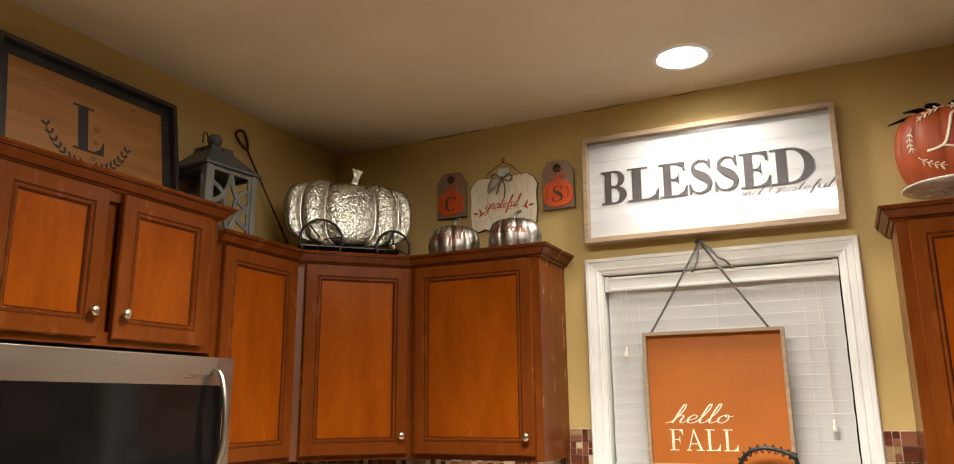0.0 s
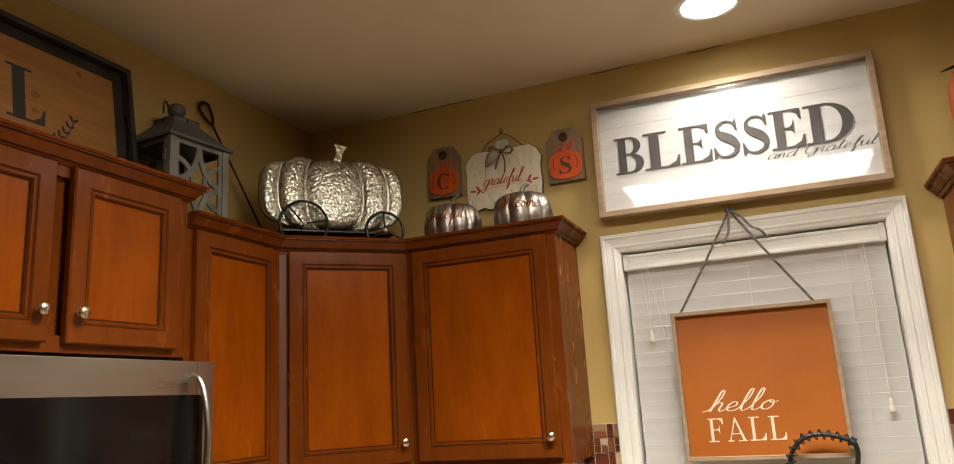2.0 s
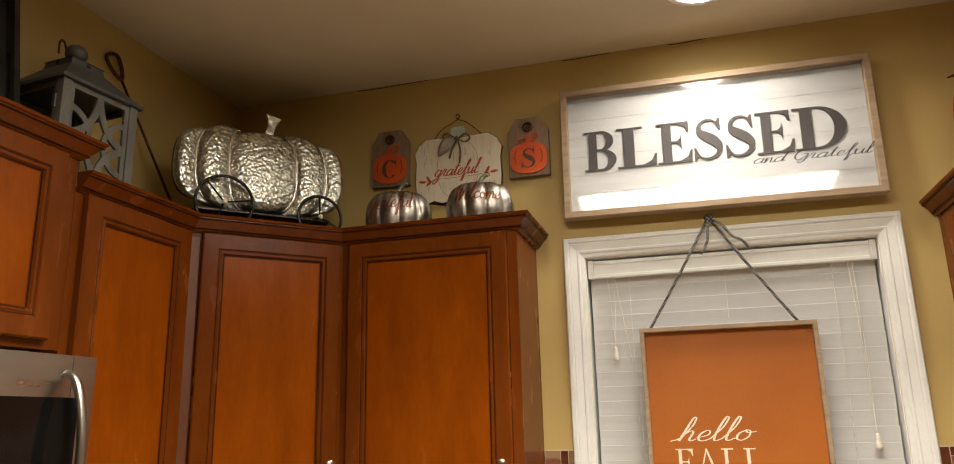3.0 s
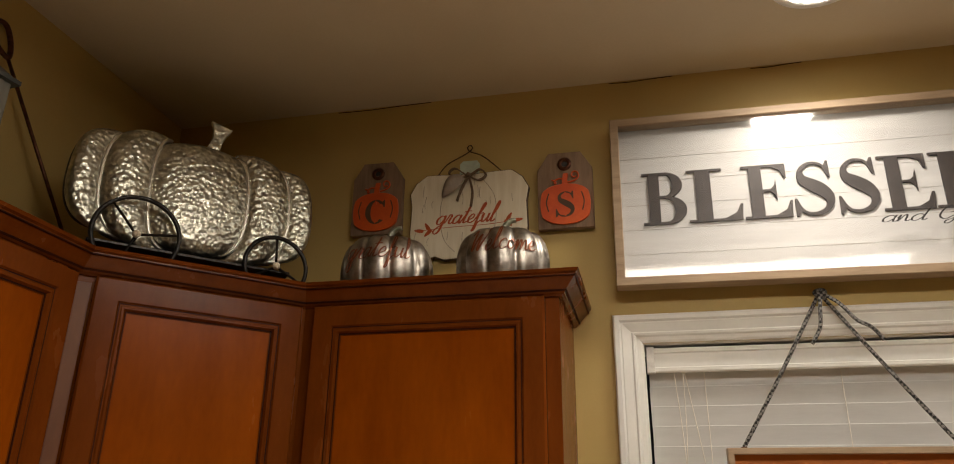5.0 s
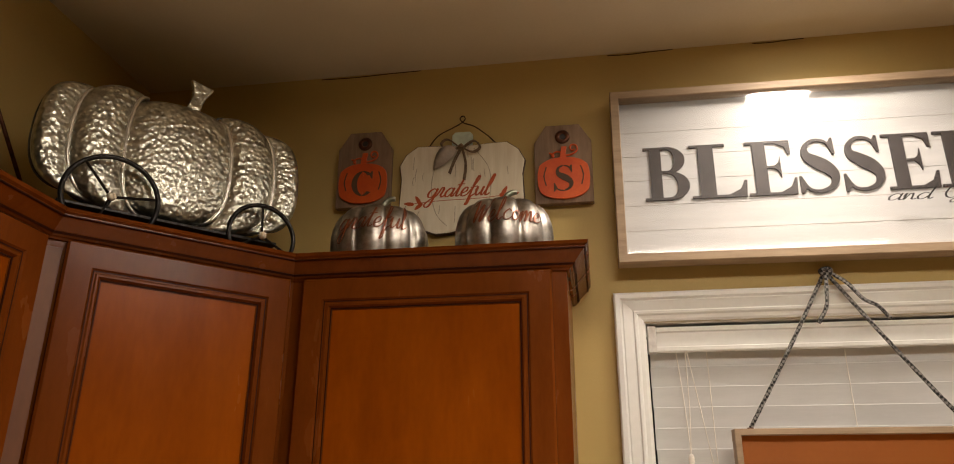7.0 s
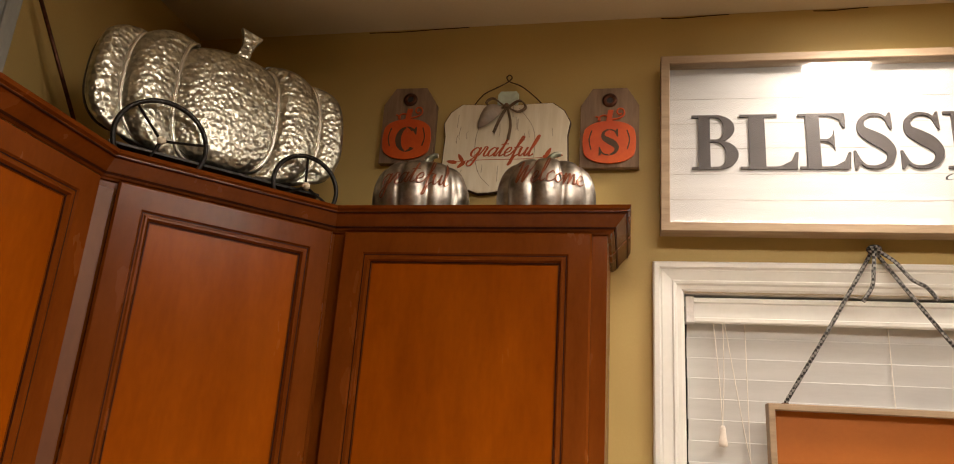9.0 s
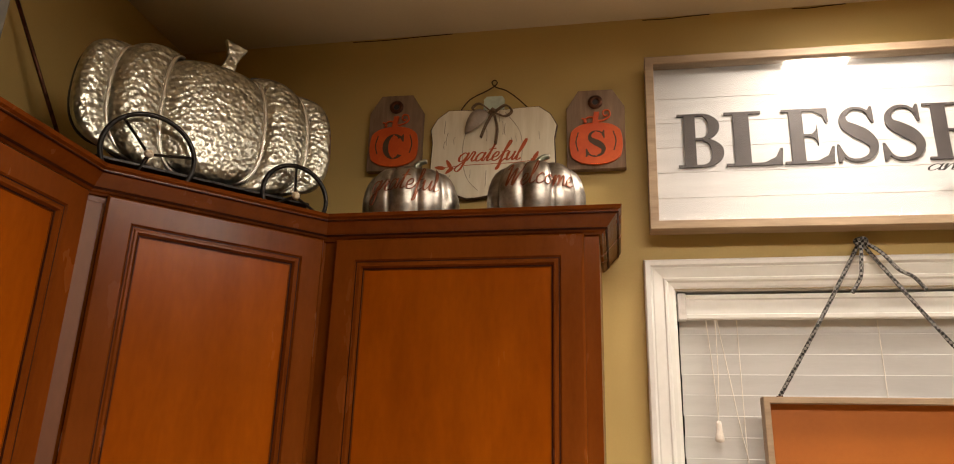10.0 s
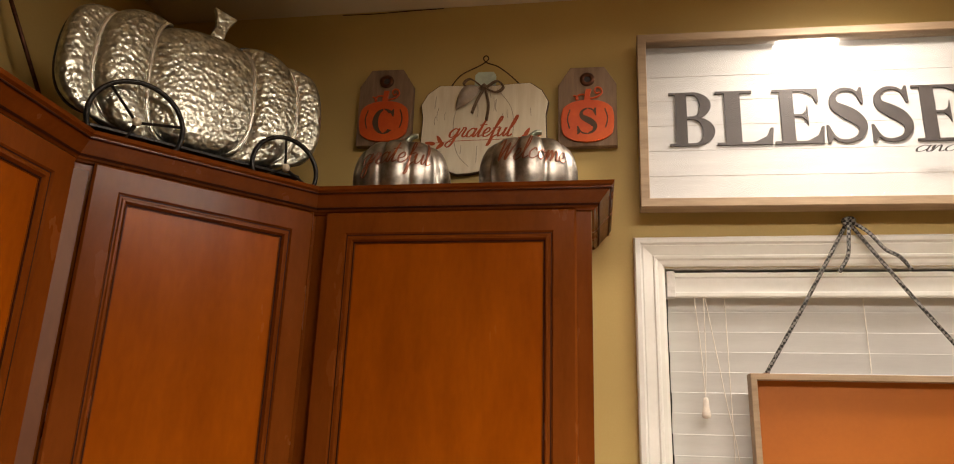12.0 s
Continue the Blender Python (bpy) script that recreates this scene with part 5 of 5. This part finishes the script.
for a, c in zip(neck, neck[1:]):
    cum.append(cum[-1] + (c - a).length)
for i in range(n + 1):
    s = cum[-1] * i / n
    k = max(j for j in range(len(cum) - 1) if cum[j] <= s + 1e-9)
    t = (s - cum[k]) / (cum[k + 1] - cum[k])
    c = neck[k].lerp(neck[k + 1], min(1, t))
    dr = (neck[k + 1] - neck[k]).normalized()
    e1 = Vector((0, 1, 0))
    e2 = dr.cross(e1).normalized()
    a = 2 * math.pi * i / 24
    turns.append(c + 0.0135 * (math.cos(a) * e1 + math.sin(a) * e2))
part("spring", tube(turns, 0.0022, 6), M_SPRAY, fc, "open black spring coil", True)
part("collar", tube([(0.172, -0.010, 0.490), (0.186, -0.011, 0.482)], 0.0125, 12), M_SPRAY, fc)
part("down_hose", tube(smooth_line([(0.182, -0.011, 0.486), (0.188, -0.012, 0.455), (0.176, -0.012, 0.40), (0.150, -0.012, 0.33), (0.142, -0.012, 0.28)], 6), 0.0072, 10), M_SPRAY, fc, smooth=True)
part("spray_head", lathe([(0.0, 0.15), (0.019, 0.15), (0.021, 0.158), (0.017, 0.20), (0.013, 0.28), (0.0, 0.285)], 18), M_SPRAY, fc, smooth=True).location = (0.142, -0.012, 0)
part("holder_arm", tube([(0.0, 0, 0.24), (0.07, -0.006, 0.245), (0.128, -0.012, 0.24)], 0.0055, 8), M_SPRAY, fc)

# copper pumpkin on a stand, bottles, tiered tray
st = thing("pedestal_stand", pose(0.335, -0.275, CZ + 0.0005), "plain wooden pedestal stand on the worktop", "stand")
part("top", lathe([(0.0, 0.238), (0.10, 0.238), (0.104, 0.243), (0.104, 0.249), (0.10, 0.253), (0.0, 0.253)], 32), M_BARN, st)
part("column", lathe([(0.0, 0.0), (0.075, 0.0), (0.078, 0.010), (0.045, 0.025), (0.024, 0.06), (0.022, 0.17), (0.035, 0.228), (0.05, 0.2382), (0.0, 0.2382)], 24), M_BARN, st, smooth=True)
cp, zt = round_pumpkin("copper_pumpkin", pose(0.335, -0.275, CZ + 0.2545, 0, 0, 15), 0.102, 0.172, M_COPPER, M_STEMBROWN, "shiny ribbed copper pumpkin on a pedestal", 16, "pumpkin", dent=0.10)
part("stem", tube(smooth_line([(0, 0, zt - 0.01), (0.0, 0, zt + 0.014), (0.012, 0.0, zt + 0.030), (0.024, 0, zt + 0.032)], 5), 0.008, 10), M_COPPER, cp, smooth=True)


def clear():
    m, nt, p = tree("clear_glass")
    p.inputs["Base Color"].default_value = (0.95, 0.93, 0.9, 1)
    p.inputs["Transmission Weight"].default_value = 1
    p.inputs["Roughness"].default_value = 0.03
    p.inputs["IOR"].default_value = 1.45
    return m


M_CLEAR = clear()
for x, y, h in ((0.245, -0.800, 0.385), (0.245, -0.700, 0.395), (0.540, -0.150, 0.395), (0.635, -0.140, 0.405)):
    t = thing("glass_bottle", pose(x, y, CZ + 0.0005), "tall clear glass bottle on the worktop", "bottle", "glass bottles")
    part("body", lathe([(0.0, 0.0), (0.038, 0.0), (0.040, 0.006), (0.040, h * 0.62), (0.030, h * 0.72), (0.016, h * 0.80), (0.015, h - 0.03), (0.018, h - 0.028), (0.018, h - 0.018),
                        (0.012, h - 0.018), (0.0125, h * 0.80), (0.027, h * 0.715), (0.0365, h * 0.61), (0.0365, 0.008), (0.0, 0.008)], 28), M_CLEAR, t, smooth=True)
    part("stopper", lathe([(0.0, h - 0.04), (0.0115, h - 0.04), (0.0118, h - 0.012), (0.017, h - 0.010), (0.017, h - 0.002), (0.0, h)], 18), M_STEEL, t, smooth=True)
tt = thing("tiered_tray", pose(1.215, -0.150, CZ + 0.0005), "white two-tier metal tray on the worktop", "tray")
for z, r_ in ((0.05, 0.125), (0.325, 0.085)):
    part("tier", lathe([(0.0, z), (r_ - 0.006, z), (r_, z + 0.018), (r_ + 0.002, z + 0.018), (r_ - 0.003, z - 0.003), (0.0, z - 0.003)], 36), M_PLATE, tt, smooth=True)
part("pole", tube([(0, 0, 0.0), (0, 0, 0.36)], 0.006, 10), M_PLATE, tt)
part("foot", lathe([(0.0, 0.0), (0.06, 0.0), (0.06, 0.004), (0.02, 0.012), (0.006, 0.05), (0.0, 0.05)], 24), M_PLATE, tt, smooth=True)
gd, zt = round_pumpkin("gourd", pose(1.255, -0.165, CZ + 0.3262, 0, 0, 10), 0.034, 0.055, M_GOURD, M_STEMBROWN, "small yellow striped gourd on the white tray", 10, "gourd", dent=0.10)
part("stem", tube(smooth_line([(0, 0, zt - 0.004), (0, 0, zt + 0.006), (0.006, 0, zt + 0.012)], 4), 0.0035, 8), M_STEMBROWN, gd)
for x, y, r_ in ((1.185, -0.180, 0.017), (1.208, -0.200, 0.014), (1.222, -0.115, 0.016)):
    t = thing("pine_cone", pose(x, y, CZ + 0.3262), "small dark brown pine cone on the white tray", "pine cone", "pine cones")
    b = lathe([(0.0, 0.0), (r_ * 0.6, 0.001), (r_, r_ * 0.8), (r_ * 0.7, r_ * 1.7), (0.0, r_ * 2.2)], 12)
    part("core", b, M_STEMBROWN, t, smooth=True)
    for i in range(18):
        a, zz = i * 2.4, r_ * (0.3 + 1.7 * i / 18)
        rr = r_ * (1.05 - 0.45 * i / 18)
        b = tube([(rr * 0.7 * math.cos(a), rr * 0.7 * math.sin(a), zz), (rr * 1.25 * math.cos(a), rr * 1.25 * math.sin(a), zz + r_ * 0.25)], [r_ * 0.22, r_ * 0.08], 5)
        part("scale", b, M_STEMBROWN, t)

# ---- light bar under the cabinet ----
ub = thing("under_cabinet_light", pose(0.92, -0.150, ZB), "slim white light bar under the wall cabinet, switched on", "light")
part("housing", box(-0.18, 0.18, -0.018, 0.018, -0.0045, -0.0005, 0.001), M_TRIM, ub)
part("diffuser", box(-0.172, 0.172, -0.012, 0.012, -0.0054, -0.0043), glow("bar_diffuser", (1.0, 0.72, 0.55), 6), ub, "glowing diffuser")
lb = bpy.data.lights.new("light_bar", "AREA")
lb.shape, lb.size, lb.size_y, lb.color, lb.energy = "RECTANGLE", 0.34, 0.022, (1.0, 0.74, 0.60), 1.1
new("bar_light", lb).matrix_world = pose(0.92, -0.150, ZB - 0.0060)

# ---- mosaic splashback ----
M_TILES = [surface("tile_chocolate", (0.075, 0.022, 0.012), (0.115, 0.035, 0.018), 0.16, scale=9, vary=0.25),
           surface("tile_chestnut", (0.155, 0.060, 0.030), (0.21, 0.085, 0.042), 0.2, scale=9, vary=0.2),
           surface("tile_olive_tan", (0.235, 0.150, 0.072), (0.30, 0.195, 0.10), 0.22, scale=9, vary=0.2),
           surface("tile_sand", (0.46, 0.34, 0.22), (0.58, 0.45, 0.31), 0.35, scale=14, vary=0.12, bump=0.1)]
M_GROUT = surface("pale_grout", (0.50, 0.40, 0.28), (0.56, 0.45, 0.33), 0.9, scale=40, bump=0.2)
MOD, GAP = 0.047, 0.0028
LAYOUTS = [[(0, 0, 2, 2)], [(0, 0, 2, 1), (0, 1, 2, 1)], [(0, 0, 1, 2), (1, 0, 1, 2)], [(i, j, 1, 1) for i in (0, 1) for j in (0, 1)],
           [(0, 0, 1, 1), (1, 0, 1, 1), (0, 1, 2, 1)], [(0, 0, 1, 2), (1, 0, 1, 1), (1, 1, 1, 1)]]
tile_meshes = {}


def tile_box(w, h):
    return box(-w / 2, w / 2, -0.0045, 0.0, -h / 2, h / 2, 0.0008)


def tile_field(parent, x0, x1, z0, z1, rng, joined=None):
    nz = round((z1 - z0) / MOD)
    x = x0
    while x < x1 - 0.004:
        for k in range(nz):
            zb = z1 - (k + 1) * MOD
            for i, j, a, c in rng.choice(LAYOUTS):
                w, h = a * MOD / 2 - GAP, c * MOD / 2 - GAP
                xl = x + i * MOD / 2 + GAP / 2
                if xl + w > x1:
                    w = x1 - xl
                if w < 0.004:
                    continue
                mi = rng.choices((0, 1, 2, 3), (0.30, 0.26, 0.24, 0.20) if a * c < 4 else (0.34, 0.22, 0.18, 0.26))[0]
                cx, cz = xl + w / 2, zb + j * MOD / 2 + GAP / 2 + h / 2
                key = (round(w, 4), round(h, 4), mi)
                if joined is not None:
                    joined.setdefault(mi, []).append((w, h, cx, cz))
                    continue
                if key not in tile_meshes:
                    b = tile_box(w, h)
                    bmesh.ops.recalc_face_normals(b, faces=b.faces)
                    me = bpy.data.meshes.new("tile")
                    b.to_mesh(me)
                    b.free()
                    me.materials.append(M_TILES[mi])
                    tile_meshes[key] = me
                o = new("tile", tile_meshes[key])
                o.parent = parent
                o.location = (cx, -0.0042, cz)
        x += MOD


rng = random.Random(4)
ZTOP, ZLOW = 1.476, 1.370
bs = setting("backsplash_1", box(XL + 0.01, WX0 - CW - 0.0015, -0.005, -0.0005, CZ + 0.001, ZB - 0.001), M_GROUT, "mosaic tiled splashback in browns and creams", "backsplash")
part("grout_bed", box(CEND + 0.0015, WX0 - CW - 0.0015, -0.005, -0.0005, ZB - 0.0008, ZTOP + 0.002), M_GROUT, bs)
tile_field(bs, CEND + 0.002, WX0 - CW - 0.002, ZTOP - 7 * MOD, ZTOP, rng)
tile_field(bs, XL + 0.012, CEND, ZLOW - 4 * MOD, ZLOW, rng)
bs2 = setting("backsplash_2", box(WX1 + CW + 0.0015, 2.3435, -0.005, -0.0005, CZ + 0.001, ZTOP + 0.002), M_GROUT, "mosaic tiled splashback beside the window", "backsplash")
part("grout_bed", box(2.344, XR - 0.32, -0.005, -0.0005, CZ + 0.001, ZB - 0.001), M_GROUT, bs2)
tile_field(bs2, WX1 + CW + 0.003, 2.3435, ZTOP - 7 * MOD, ZTOP, rng)
tile_field(bs2, 2.345, 2.72, ZLOW - 3 * MOD, ZLOW, rng)
bs3 = setting("backsplash_3", box(XL + 0.0005, XL + 0.005, YM, -0.006, CZ + 0.001, ZB - 0.001), M_GROUT, "mosaic tiled splashback along the side wall", "backsplash")
lots = {}
tile_field(None, YM, -0.012, ZLOW - 3 * MOD, ZLOW, rng, lots)
for mi, rows in sorted(lots.items()):
    vs, fs = [], []
    for w, h, cx, cz in rows:
        n0 = len(vs)
        for dx, dz, dy in ((-w, -h, 0.0), (w, -h, 0.0), (w, h, 0.0), (-w, h, 0.0), (-w + 0.002, -h + 0.002, 0.0045), (w - 0.002, -h + 0.002, 0.0045), (w - 0.002, h - 0.002, 0.0045), (-w + 0.002, h - 0.002, 0.0045)):
            vs.append((XL + 0.0047 + dy, cx + dx / 2, cz + dz / 2))
        fs += [tuple(n0 + i for i in f) for f in ((4, 5, 6, 7), (0, 1, 5, 4), (1, 2, 6, 5), (2, 3, 7, 6), (3, 0, 4, 7))]
    me = bpy.data.meshes.new("side_tiles")
    me.from_pydata(vs, [], fs)
    me.materials.append(M_TILES[mi])
    o = new("side_tiles", me)
    o.parent = bs3
    tagged(o, kind="stuff")
